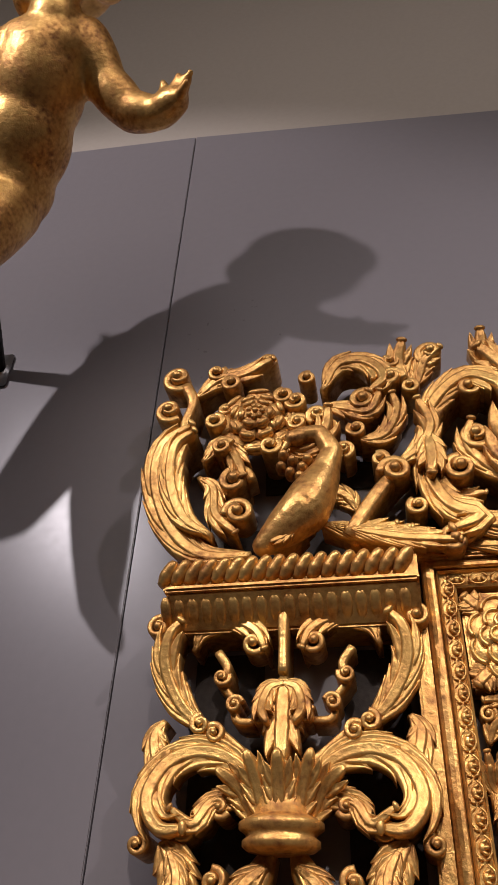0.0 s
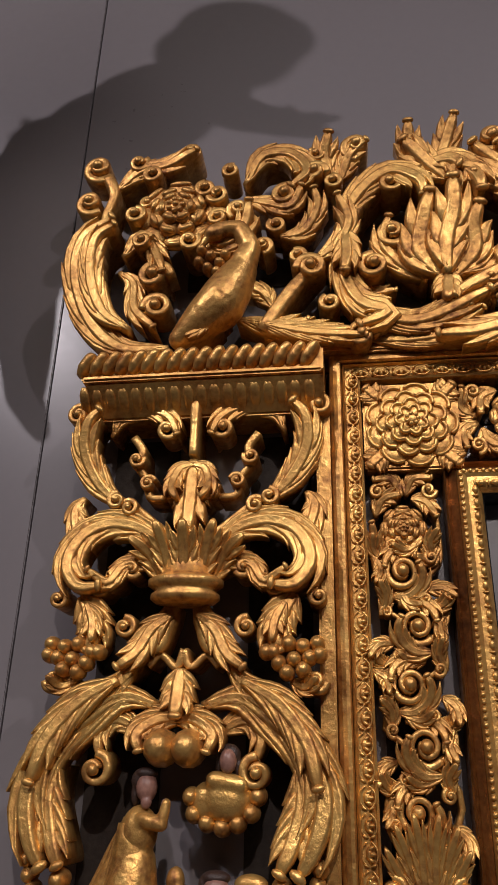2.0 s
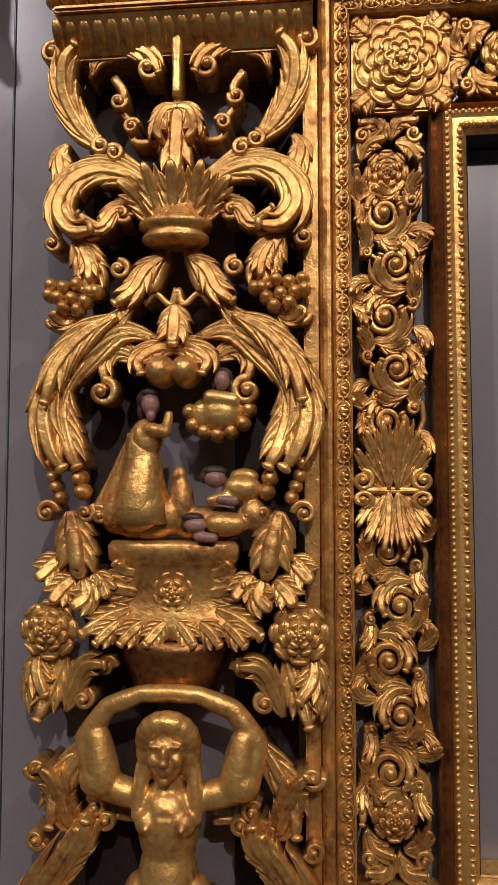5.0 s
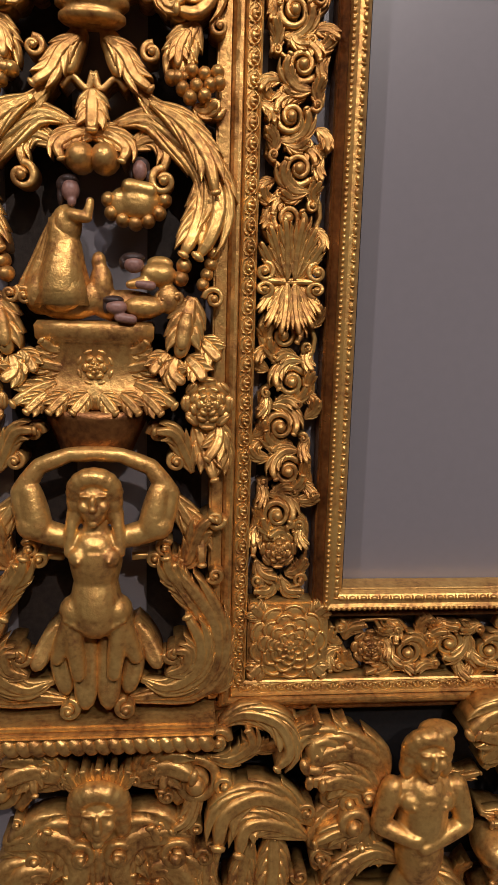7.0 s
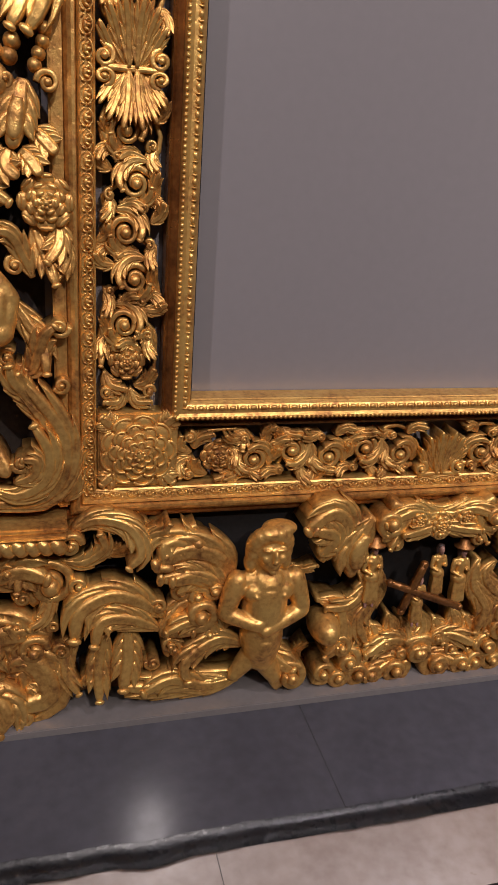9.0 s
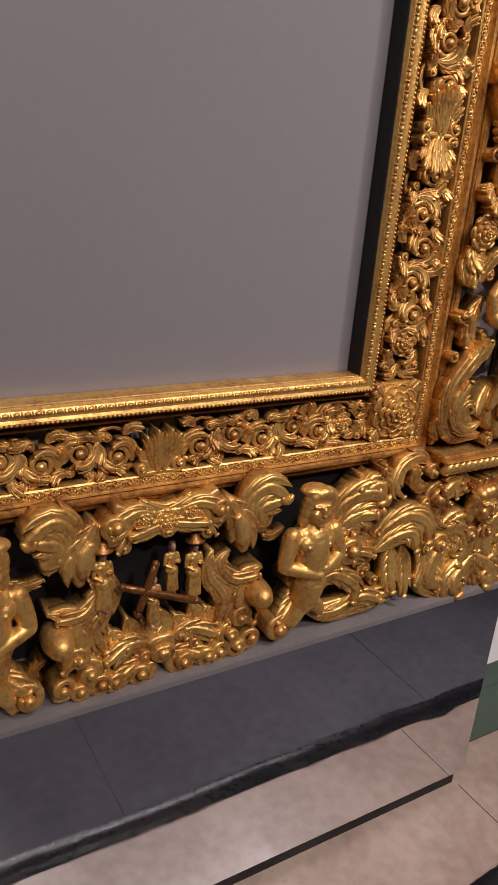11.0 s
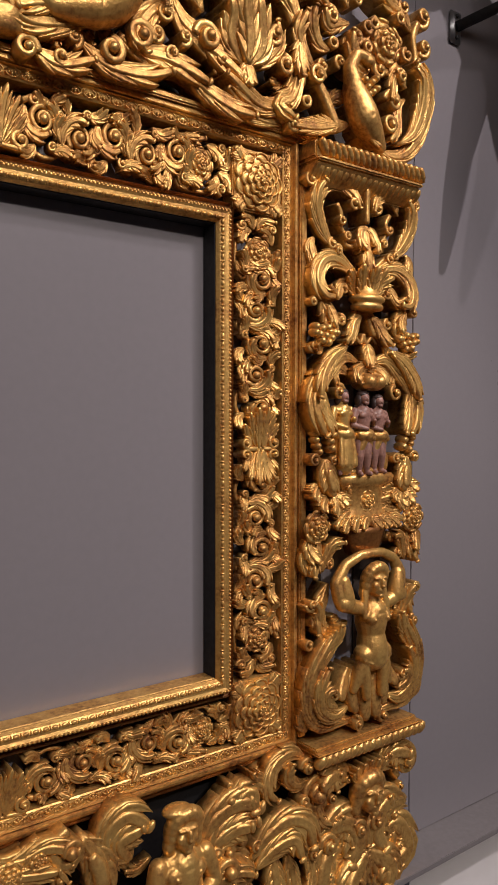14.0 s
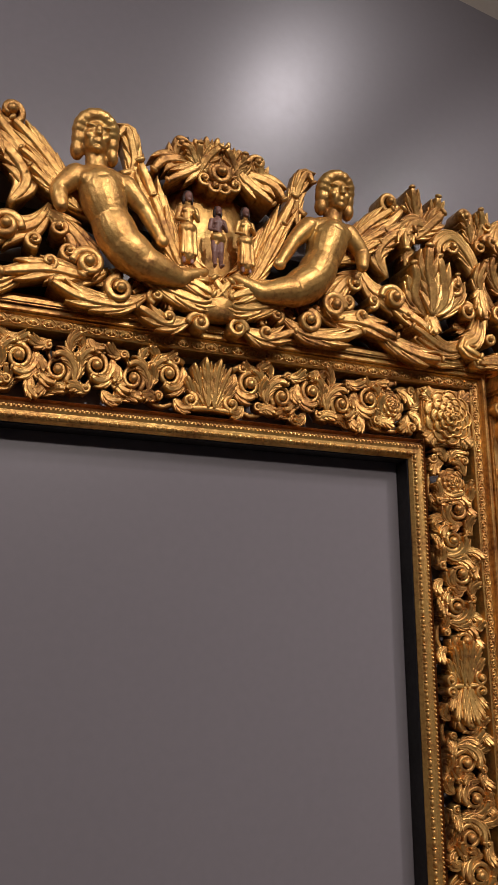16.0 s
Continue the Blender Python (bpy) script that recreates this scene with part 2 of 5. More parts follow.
def leaf_shape(g, pts, w, d, rise=2.0, lobes=4, thick=None, back=99):
    """A carved acanthus leaf: long grooved lobes that part from a rounded midrib one after the other and flow along it, and a tip that lifts and rolls over.
    With one lobe it is a single grooved blade, with none a smooth one."""
    thick = thick or 0.5 * w
    cuts = (3 if lobes < 5 else 4) if lobes > 1 else 0
    n = 8 + 4 * max(2, cuts)
    line, length = along(pts, n)
    swell = []
    for i in range(n + 1):
        s = i / n
        swell.append((0.55 + 0.45 * min(1, s / 0.3)) * (1 if s < 0.62 else math.sqrt(max(0.0, 1 - ((s - 0.62) / 0.38) ** 2)) * 0.75 + 0.25))
    lift = [d + rise * ((i / n) ** 2 * 1.15 - 1.2 * max(0, i / n - 0.86) * i / n) for i in range(n + 1)]
    rows = blade(g, line, [(0.40 if cuts else 0.72) * w * q for q in swell], lift, [(0.90 if cuts else 0.85) * thick * q for q in swell], 0.32 if lobes else 0.0, back)
    m = 7
    for k in range(cuts):
        for side in (-1, 1):
            s0 = 0.02 + (0.66 * k + (0.10 if side > 0 else 0.0)) / cuts
            reach = min(0.98 - s0, 0.40 + 0.06 * math.sin(5 * k + side + 9 * w))
            spots, wide, high = [], [], []
            for j in range(m + 1):
                e = j / m
                f = min(n - 0.001, n * (s0 + reach * e))
                i = int(f)
                (c0, t0), (c1, t1) = line[i], line[i + 1]
                c, t, q = c0.lerp(c1, f - i), t0.lerp(t1, f - i), swell[i] + (swell[i + 1] - swell[i]) * (f - i)
                out = side * w * max(q, 0.6) * (0.16 + 0.50 * e ** 0.8 + 0.20 * e ** 4)
                spots.append(c + Vector((-t.y, t.x, 0)) * out)
                wide.append(0.33 * w * max(q, 0.5) * (0.55 + 0.45 * math.sin(math.pi * min(1, 0.1 + e))) * math.sqrt(max(0.03, 1 - e ** 5)))
                high.append(lift[i] + thick * q * (0.06 + 0.62 * e - 0.95 * e * e + 0.42 * max(0.0, e - 0.65) + 0.05 * side))
            fine = [(p, (spots[min(m, j + 1)] - spots[max(0, j - 1)]).normalized()) for j, p in enumerate(spots)]
            blade(g, fine, wide, high, [0.50 * thick] * (m + 1), 0.58, None if back > 90 else d - thick)
    if lobes > 2:
        c, t = line[-1]
        g.ball(c.x - t.x * 0.06 * w, c.y - t.y * 0.06 * w, rows[-1][3][2] + 0.06 * w, 0.19 * w, 0.34 * w, 0.20 * w, 10, 7, math.atan2(t.y, t.x))


def stem_shape(g, pts, w, d, rise=0.0, groove=0.28, end=0.8, back=99):
    line, length = along(pts, 8 + 2 * len(pts))
    n, k = len(line) - 1, 12
    rows = []
    for i, (c, t) in enumerate(line):
        s = i / n
        nrm = Vector((-t.y, t.x, 0))
        half = 0.5 * w * (1 + (end - 1) * s) * (0.93 + 0.07 * math.sin(9 * s))
        row = []
        for j in range(k):
            a = 2 * math.pi * j / k
            dip = 1 - groove * (math.exp(-((math.cos(a) - 0.1) / 0.22) ** 2) if math.sin(a) > 0 else 0)
            p = c + nrm * half * math.cos(a)
            e = d + rise * s + half * 1.15 * math.sin(a) * dip
            row.append((p.x, p.y, min(e, back) if math.sin(a) < -0.3 else e))
        rows.append(row)
    g.grid(rows)


def curl_shape(g, c, r, d, w, a0=0.0, turns=1.3, way=1, back=99):
    pts = []
    for i in range(13):
        s = i / 12
        a = radians(a0) + way * 2 * math.pi * turns * s
        q = r * (1 - 0.72 * s)
        pts.append((c[0] + q * math.cos(a), c[1] + q * math.sin(a)))
    stem_shape(g, pts, w, d, rise=w * 0.7, end=0.7, back=back)
    g.ball(c[0], c[1], d + w * 0.8, r * 0.38, r * 0.38, r * 0.42)


def flower_shape(g, c, r, d, rings=((8, 1.0, 0.0), (8, 0.70, 0.5), (6, 0.44, 0.0)), lift=0.13):
    for k, (n, reach, turn) in enumerate(rings):
        ru, rv = r * 0.20, r * reach * 2.9 / n
        q = r * reach - ru
        for i in range(n):
            a = 2 * math.pi * (i + turn) / n
            co, si = math.cos(a), math.sin(a)
            g.ball(c[0] + q * co, c[1] + q * si, d + lift * r * k, ru * 1.25, rv, r * 0.12, 10, 7, a)
            g.ball(c[0] + (q + ru * 0.55) * co, c[1] + (q + ru * 0.55) * si, d + lift * r * k + 0.09 * r, ru * 0.45, rv * 0.80, r * 0.085, 10, 6, a)
    top = d + lift * r * len(rings)
    g.ball(c[0], c[1], top - 0.05 * r, r * 0.20, r * 0.20, r * 0.10)
    for i in range(7):
        a = 2 * math.pi * i / 7
        g.ball(c[0] + 0.17 * r * math.cos(a), c[1] + 0.17 * r * math.sin(a), top + 0.01 * r, r * 0.075, seg=8, rings=5)
    g.ball(c[0], c[1], top + 0.05 * r, r * 0.08, seg=8, rings=5)


def mirror(x=0.0, flip=False):
    return Matrix.Translation((x, 0, 0)) @ Matrix.Diagonal((-1 if flip else 1, 1, 1, 1))


# ---- the carved frame: its bodies ----
X0, ZB, ZT = 0.620, 1.009, 2.268
XA = 0.80
frame_thing = thing("picture_frame", "large carved and pierced gilded baroque frame hung on the grey wall", "picture frame")


def body(name, boxes, label, material=GOLD, bevel=0.003):
    bm = bmesh.new()
    for b in boxes:
        box(bm, *b, bevel)
    return part(name, bm, material, frame_thing, label, smooth=False)


pilasters = []
for side in (-1, 1):
    def across(x0, x1, *rest):
        return (*sorted((side * x0, side * x1)), *rest)

    stile = body("pilaster", [across(0.627, 0.645, -0.006, 0.046, 1.02, 2.19)], "pierced gilded pilaster with cornice and shelf")
    for name, boxes in (("cornice_top", [across(0.632, 0.948, -0.044, 0.046, 2.2275, 2.262)]), ("cornice_fillet", [across(0.632, 0.950, -0.056, 0.046, 2.219, 2.227)]), ("cornice_cove", [across(0.632, 0.944, -0.050, 0.046, 2.179, 2.2185)]),
                        ("shelf_top", [across(0.632, 0.945, -0.052, 0.046, 1.000, 1.010)]), ("shelf_fillet", [across(0.632, 0.955, -0.062, 0.046, 0.993, 0.9995)]), ("shelf_cove", [across(0.632, 0.940, -0.04, 0.046, 0.965, 0.9925)])):
        bm = bmesh.new()
        for q in boxes:
            box(bm, *q, 0.003)
        if name.endswith("cove"):
            for v in bm.verts:
                if v.co.y < 0 and v.co.z < q[4] + 0.01:
                    v.co.y += 0.032
        part(name, bm, GOLD, stile, smooth=False)
    # added dark strips on the wall: shade seen through the pilaster carving
    for x0, x1 in ((0.655, 0.735), (0.835, 0.925)):
        bm = bmesh.new()
        box(bm, *across(x0, x1, 0.0462, 0.0492, 1.03, 2.175), 0.001)
        part("hole_shade_strip", bm, HOLE_SHADE, stile, "dark strip standing in for the shade behind the carving", smooth=False)
    pilasters.append(stile)
crest = body("crest", [(-0.64, 0.64, -0.012, 0.046, 2.2695, 2.281), (-0.945, 0.945, 0.02, 0.046, 2.2735, 2.30)], "pierced gilded crest with winged figures")
apron = body("apron", [(-0.66, 0.66, 0.01, 0.046, 0.99, 1.006), (-0.86, 0.86, 0.02, 0.046, 0.648, 0.67)], "pierced gilded apron with winged busts", GLAZE)

# added black sheet: stands in for the shade under the moulding, behind the apron
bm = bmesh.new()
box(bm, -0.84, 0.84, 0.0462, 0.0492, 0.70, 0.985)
part("apron_gap_shade", bm, BLACK, apron, "black sheet standing in for the shade in the apron gaps", smooth=False)

# two more such strips imitate the shade behind the crest
for z0, z1, hx in ((2.305, 2.365, 0.90), (2.425, 2.475, 0.84)):
    bm = bmesh.new()
    box(bm, -hx, hx, 0.0462, 0.0492, z0, z1, 0.001)
    part("hole_shade_strip", bm, HOLE_SHADE, crest, "dark strip standing in for the shade behind the crest", smooth=False)

# every carved piece is made once and set at its mirrored places
PIL = [(pilasters[0], mirror(-XA)), (pilasters[0], mirror(-XA, True)), (pilasters[1], mirror(XA)), (pilasters[1], mirror(XA, True))]
PIL_ONE = [(pilasters[0], mirror(-XA)), (pilasters[1], mirror(XA, True))]


class Halves:
    pass


HALF = Halves()


def place(name, g, where, material=GOLD, label=""):
    if where is HALF:
        top = sum(v[1] for v in g.v) / len(g.v) > 160
        where = [(crest if top else apron, mirror()), (crest if top else apron, mirror(0, True))]
    me = g.mesh(name, material)
    made = []
    for parent, m in where:
        ob = new(name, me)
        ob.parent, ob.matrix_basis = parent, m
        made.append(tagged(ob, label))
    return made


def on_axis(pts, where):
    return where is PIL and max(abs(p[0]) for p in pts) < 0.7


def leaf(name, where, pts, w, d, rise=2.0, lobes=4):
    if on_axis(pts, where):
        pts, where = [(0.0, p[1]) for p in pts], PIL_ONE
    low = pts[0][1] < 99 and where is not PIL and where is not PIL_ONE
    w = w * (1.0 if low and name == "wing" else 0.60 if low else 0.72 if where is HALF else 0.84)
    g = Carving()
    leaf_shape(g, pts, w, d - 1.2, rise, lobes, None, -2.6 - 0.4 * (len(pts) % 3))
    place(name, g, where, BRIGHT if lobes in (5, 6) else GOLD)


def stem(name, where, pts, w, d):
    if on_axis(pts, where):
        pts, where = [(0.0, p[1]) for p in pts], PIL_ONE
    g = Carving()
    stem_shape(g, pts, w, d - 0.6, back=-2.8)
    place(name, g, where)


def balls(name, where, pts, r, d):
    for i, (u, v) in enumerate(pts):
        g = Carving()
        q = (0.72 if name == "carved_bead" else 1.0) * (0.74 if v < 99 else 1.0)
        r, keep = r * q, r
        if name == "carved_bead" or (name == "fruit" and r < 2.6):
            curl_shape(g, (u, v), r * 1.25, d - 1.3, r * 0.95, 57 * u + 31 * v, 1.25, 1 if int(u * 10) % 2 else -1, -2.2)
        else:
            g.ball(u, v, d - 1.3, r, r * 1.04, r * 1.8)
        place("scroll_bud" if name == "carved_bead" or (name == "fruit" and r < 2.6) else name, g, where)
        r = keep


def curl(name, where, pts, r, d, w, a0=0.0, turns=1.3, way=1):
    g = Carving()
    curl_shape(g, pts[0], r, d - 1.2, w * 1.15, a0, turns, way, max(-2.4, d - 4.6))
    place(name, g, where)


def flower(name, where, pts, r, d):
    g = Carving()
    flower_shape(g, pts[0], r, d - 1.4)
    place(name, g, where)


def figure(name, where, blobs, material=GOLD, voxel=0.0022, label=""):
    """A carved figure as one plain mesh: swelling masses melted together."""
    g = Carving()
    for b in blobs:
        if len(b) <= 6:
            g.ball(*b, seg=16, rings=11)
        else:
            g.limb(b[:3], b[3:6], b[6], b[7])
    for ob in place(name, g, where, material, label):
        mod = ob.modifiers.new("melt", "REMESH")
        mod.mode, mod.voxel_size, mod.use_smooth_shade = "VOXEL", voxel, True
        soft = ob.modifiers.new("soften", "SMOOTH")
        soft.factor, soft.iterations = 0.5, 5


# ---- mouldings round the opening ----
SHIFT = Matrix.Translation((-0.0105, 0, -0.0105))
GROW = 0.0105


def bars(name, profile, half_x, z_low, z_high, material, label="", inner=False):
    """Four mitred lengths of one profile: (inward from the edge, towards the room), in metres."""
    zc, half_z = (z_low + z_high) / 2, (z_high - z_low) / 2
    if inner:
        half_x, half_z = half_x + GROW, half_z + GROW
    made = []
    for turn in range(4):
        hx, hz = (half_x, half_z) if turn % 2 == 0 else (half_z, half_x)
        bm = bmesh.new()
        rows = []
        for s in (-1, 1):
            rows.append([bm.verts.new((s * (hx - u), -d, -(hz - u))) for u, d in profile])
        k = len(profile)
        for j in range(k):
            bm.faces.new((rows[0][j], rows[0][(j + 1) % k], rows[1][(j + 1) % k], rows[1][j]))
        bm.faces.new(rows[0])
        bm.faces.new(rows[1])
        bmesh.ops.transform(bm, verts=bm.verts, matrix=(SHIFT if inner else Matrix()) @ Matrix.Translation((0, 0, zc)) @ Matrix.Rotation(turn * math.pi / 2, 4, "Y"))
        made.append(part(name, bm, material, frame_thing, label, smooth=False))
    return made


bars("outer_fillet", [(-0.0066, -0.046), (-0.0066, -0.006), (-0.005, -0.001), (-0.001, 0.003), (0.004, 0.005), (0.008, 0.005), (0.0095, 0.001), (0.0103, -0.006), (0.0103, -0.046)], X0, ZB, ZT, GOLD, "worn gilded outer fillet of the moulding")
# dark strip on the wall in place of the shade inside the frieze holes
bars("frieze_shade_strip", [(0.046, -0.0492), (0.046, -0.0464), (0.086, -0.0464), (0.086, -0.0492)], X0, ZB, ZT, HOLE_SHADE, "dark strip standing in for the shade behind the pierced frieze")
OUTER = bars("outer_moulding", [(0.0106, -0.046), (0.0106, -0.002), (0.0125, 0.001), (0.0140, -0.003), (0.0150, -0.005), (0.025, -0.007), (0.030, -0.009), (0.0315, -0.004), (0.034, -0.006), (0.0345, -0.016), (0.0345, -0.046)], X0, ZB, ZT, BRIGHT, "gilded outer moulding with carved tongues")
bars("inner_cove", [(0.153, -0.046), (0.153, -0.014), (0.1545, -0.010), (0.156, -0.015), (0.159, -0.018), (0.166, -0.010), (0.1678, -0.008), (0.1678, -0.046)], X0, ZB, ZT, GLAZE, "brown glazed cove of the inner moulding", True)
INNER = bars("inner_moulding", [(0.1682, -0.046), (0.1682, -0.004), (0.170, 0.002), (0.174, 0.0035), (0.179, 0.001), (0.186, 0.001), (0.192, -0.003), (0.1965, -0.009), (0.1965, -0.0305)], X0, ZB, ZT, BRIGHT, "bright gilded inner moulding edged with beads", True)
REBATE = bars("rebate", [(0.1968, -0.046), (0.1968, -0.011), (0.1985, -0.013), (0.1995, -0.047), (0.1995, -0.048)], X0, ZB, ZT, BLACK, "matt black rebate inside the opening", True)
# light from above is put into the colour: lower length bright gold, others black
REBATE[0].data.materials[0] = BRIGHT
tagged(REBATE[0], "lower rebate of the opening, coloured bright gold as if lit from above")


def runs(half_x, half_z, step):
    """Places along the four sides, with the side's turn."""
    for turn in range(4):
        hx, hz = (half_x, half_z) if turn % 2 == 0 else (half_z, half_x)
        n = int(2 * hx / step)
        for i in range(n):
            yield turn, Matrix.Translation((0, 0, (ZB + ZT) / 2)) @ Matrix.Rotation(turn * math.pi / 2, 4, "Y") @ Matrix.Translation((-hx + 2 * hx * (i + 0.5) / n, 0, -hz)), i


HX, HZ = X0, (ZT - ZB) / 2
g = Carving()
g.ball(0, -0.1, -0.05, 0.75, 0.42, 0.36)
g.ball(0, 0.30, 0.0, 0.30, 0.5, 0.36, 10, 7)
for q in (-1, 1):
    g.ball(q * 0.62, 0.12, 0.0, 0.26, 0.5, 0.32, 10, 7, q * -0.6)
    g.ball(1.22, q * 0.45, 0.0, 0.20, 0.42, 0.30, 8, 6, q * 0.5)
for q in (-1, 1):
    stem_shape(g, [(-1.35, q * 0.25), (-0.7, q * 0.82), (0, q * 0.95), (0.7, q * 0.82), (1.35, q * 0.25)], 0.26, 0.08)
for i, v in enumerate(g.v):
    g.v[i] = (v[0] * 0.84, v[1] * 0.88, v[2])
tongue = g.mesh("tongue", BRIGHT)
for turn, m, i in runs(HX - 0.0225, HZ - 0.0225, 0.026):
    ob = new("tongue", tongue)
    ob.parent, ob.matrix_basis = OUTER[turn], m @ Matrix.Translation((0, 0.0045, 0)) @ Matrix.Rotation(radians(9), 4, "X")
rows = {}
for turn, m, i in runs(HX + GROW - 0.1715, HZ + GROW - 0.1715, 0.0078):
    g = rows.setdefault(turn, Carving())
    p = SHIFT @ m @ Vector((0, -0.0028, 0))
    g.ball(p.x * 100, p.z * 100, -p.y * 100, 0.30, 0.30, 0.32, 10, 6)
for turn, m, i in runs(HX + GROW - 0.187, HZ + GROW - 0.187, 0.0165):
    g = rows[turn]
    p = SHIFT @ m @ Vector((0, 0.0, 0))
    flat = turn % 2 == 0
    g.ball(p.x * 100, p.z * 100, -p.y * 100, 0.58 if flat else 0.38, 0.38 if flat else 0.58, 0.42, 10, 6)
    q = SHIFT @ m @ Vector((0.008, 0.0, 0.0))
    g.ball(q.x * 100, q.z * 100, -q.y * 100, 0.15 if flat else 0.46, 0.46 if flat else 0.15, 0.40, 8, 5)
for turn, g in rows.items():
    ob = new("beading", g.mesh("beading", BRIGHT))
    ob.parent = INNER[turn]
    tagged(ob, "row of small gilded beads and leaf tips", kind="stuff")

# corner rosettes on their square plates
PETALS = []
for ring, (n, reach, turn) in enumerate(((9, 1.0, 0.0), (9, 0.77, 0.5), (8, 0.55, 0.0), (7, 0.35, 0.5))):
    g = Carving()
    q, rv, d = 5.7 * reach - 1.2, 5.7 * reach * 2.9 / n, -0.7 + 0.45 * ring
    g.ball(q, 0, d, 1.45, rv, 0.5, 16, 10)
    stem_shape(g, [(q + 0.45, -rv * 0.85), (q + 1.05, -rv * 0.5), (q + 1.25, 0), (q + 1.05, rv * 0.5), (q + 0.45, rv * 0.85)], 0.55, d + 0.38, 0, 0.0, 1.0)
    PETALS.append(("petal", g.mesh("petal", BRIGHT), n, turn))
g = Carving()
g.ball(0, 0, 1.1, 0.85, 0.85, 0.6)
for i in range(7):
    g.ball(0.7 * math.cos(2 * math.pi * i / 7), 0.7 * math.sin(2 * math.pi * i / 7), 1.5, 0.32, seg=8, rings=5)
PETALS.append(("rosette_eye", g.mesh("rosette_eye", BRIGHT), 1, 0.0))
g = Carving()
leaf_shape(g, [(5.2, 0), (6.6, 0), (8.0, 0)], 2.2, -0.9, 0.3, 3)
PETALS.append(("corner_leaf", g.mesh("corner_leaf", GOLD), 4, 0.5))
for sx in (-1, 1):
    for z in (2.166, 1.106):
        bm = bmesh.new()
        box(bm, sx * 0.523 - 0.061, sx * 0.523 + 0.061, 0.007, 0.045, z - 0.061, z + 0.061, 0.003)
        plate = part("corner_plate", bm, GOLD, frame_thing, "square gilded corner plate with a large rosette", smooth=False)
        for name, me, n, turn in PETALS:
            for i in range(n):
                ob = new(name, me)
                ob.parent, ob.matrix_basis = plate, Matrix.Translation((sx * 0.523, 0, z)) @ Matrix.Rotation(2 * math.pi * (i + turn) / n, 4, "Y") @ Matrix.Rotation(radians(4 * math.sin(5 * i + n)), 4, "X")

# pierced frieze between the mouldings: a palmette in the middle of each side, vines from it to the corners
FRIEZE = []
for side, (parent, length) in enumerate(((OUTER[0], 1), (OUTER[1], 1), (OUTER[2], 1), (OUTER[3], 1))):
    hz = HZ if side % 2 == 0 else HX
    m = Matrix.Translation((0, 0, (ZB + ZT) / 2)) @ Matrix.Rotation(side * math.pi / 2, 4, "Y") @ Matrix.Translation((0, 0.014, -hz + (0.081 if side < 2 else 0.0915))) @ Matrix.Diagonal((1.035, 1, 0.96 if side < 2 else 1.16, 1))
    FRIEZE += [(parent, m), (parent, m @ mirror(0, True))]


def vine(name, build, *args, **kw):
    g = Carving()
    build(g, *args, **kw)
    place(name, g, FRIEZE, kw.get("material", GOLD))


# upright palmettes in the middle of the four sides, doubled downwards on the two uprights
MIDDLE = (ZB + ZT) / 2
PALMS = [(OUTER[0], Matrix.Translation((0, 0.012, ZB + 0.081))), (OUTER[2], Matrix.Translation((0, 0.012, ZT - 0.0915)) @ Matrix.Diagonal((1.1, 1, 1.1, 1)))]
for parent, x in ((OUTER[1], -HX + 0.081), (OUTER[3], HX - 0.0915)):
    PALMS += [(parent, Matrix.Translation((x, 0.012, MIDDLE + 0.040))), (parent, Matrix.Translation((x, 0.012, MIDDLE - 0.044)) @ Matrix.Diagonal((1, 1, -0.85, 1)))]
for q in (-1, 1):
    for pts, w, d in (([(q * 0.5, -4.4), (q * 0.7, 0), (q * 1.3, 3.9)], 1.7, 0.9), ([(q * 0.8, -4.3), (q * 1.8, -0.8), (q * 3.2, 2.8)], 1.6, 0.5), ([(q * 1.0, -4.4), (q * 2.8, -2.0), (q * 4.3, 0.6)], 1.5, 0.1)):
        g = Carving()
        leaf_shape(g, pts, w * 0.72, d, 1.4, 2, None, -2.2)
        place("palmette_leaf", g, PALMS, BRIGHT)
    g = Carving()
    curl_shape(g, (q * 3.6, -3.3), 1.3, 0.5, 0.9, 90, 1.3, q, -2.2)
    place("palmette_scroll", g, PALMS, BRIGHT)
g = Carving()
stem_shape(g, [(-4.0, -4.6), (0, -4.4), (4.0, -4.6)], 1.0, 0.6, back=-2.0)
place("palmette_band", g, PALMS, BRIGHT)

# running scrolls: a stem that waves from side to side and throws a leafy spiral into each bend
vine("vine_stem", stem_shape, [(4.6, -3.0), (7.6, -4.0), (10.9, -1.0), (13.6, 3.9), (17.0, 1.0), (20.2, -4.0), (23.4, -0.8), (26.4, 3.9), (29.6, 1.0), (32.6, -3.8), (36.0, -4.0)], 1.05, -0.5, back=-2.6)
vine("vine_stem", stem_shape, [(5.0, 2.8), (8.0, 4.2), (11.0, 3.2), (13.8, -1.2), (16.6, -4.0), (20.0, 0.2), (23.2, 4.0), (26.4, 0.6), (29.4, -3.6), (33.0, 3.4), (37.0, 4.2), (42.0, 3.8)], 0.8, -1.1, back=-2.8)
rng = random.Random(7)
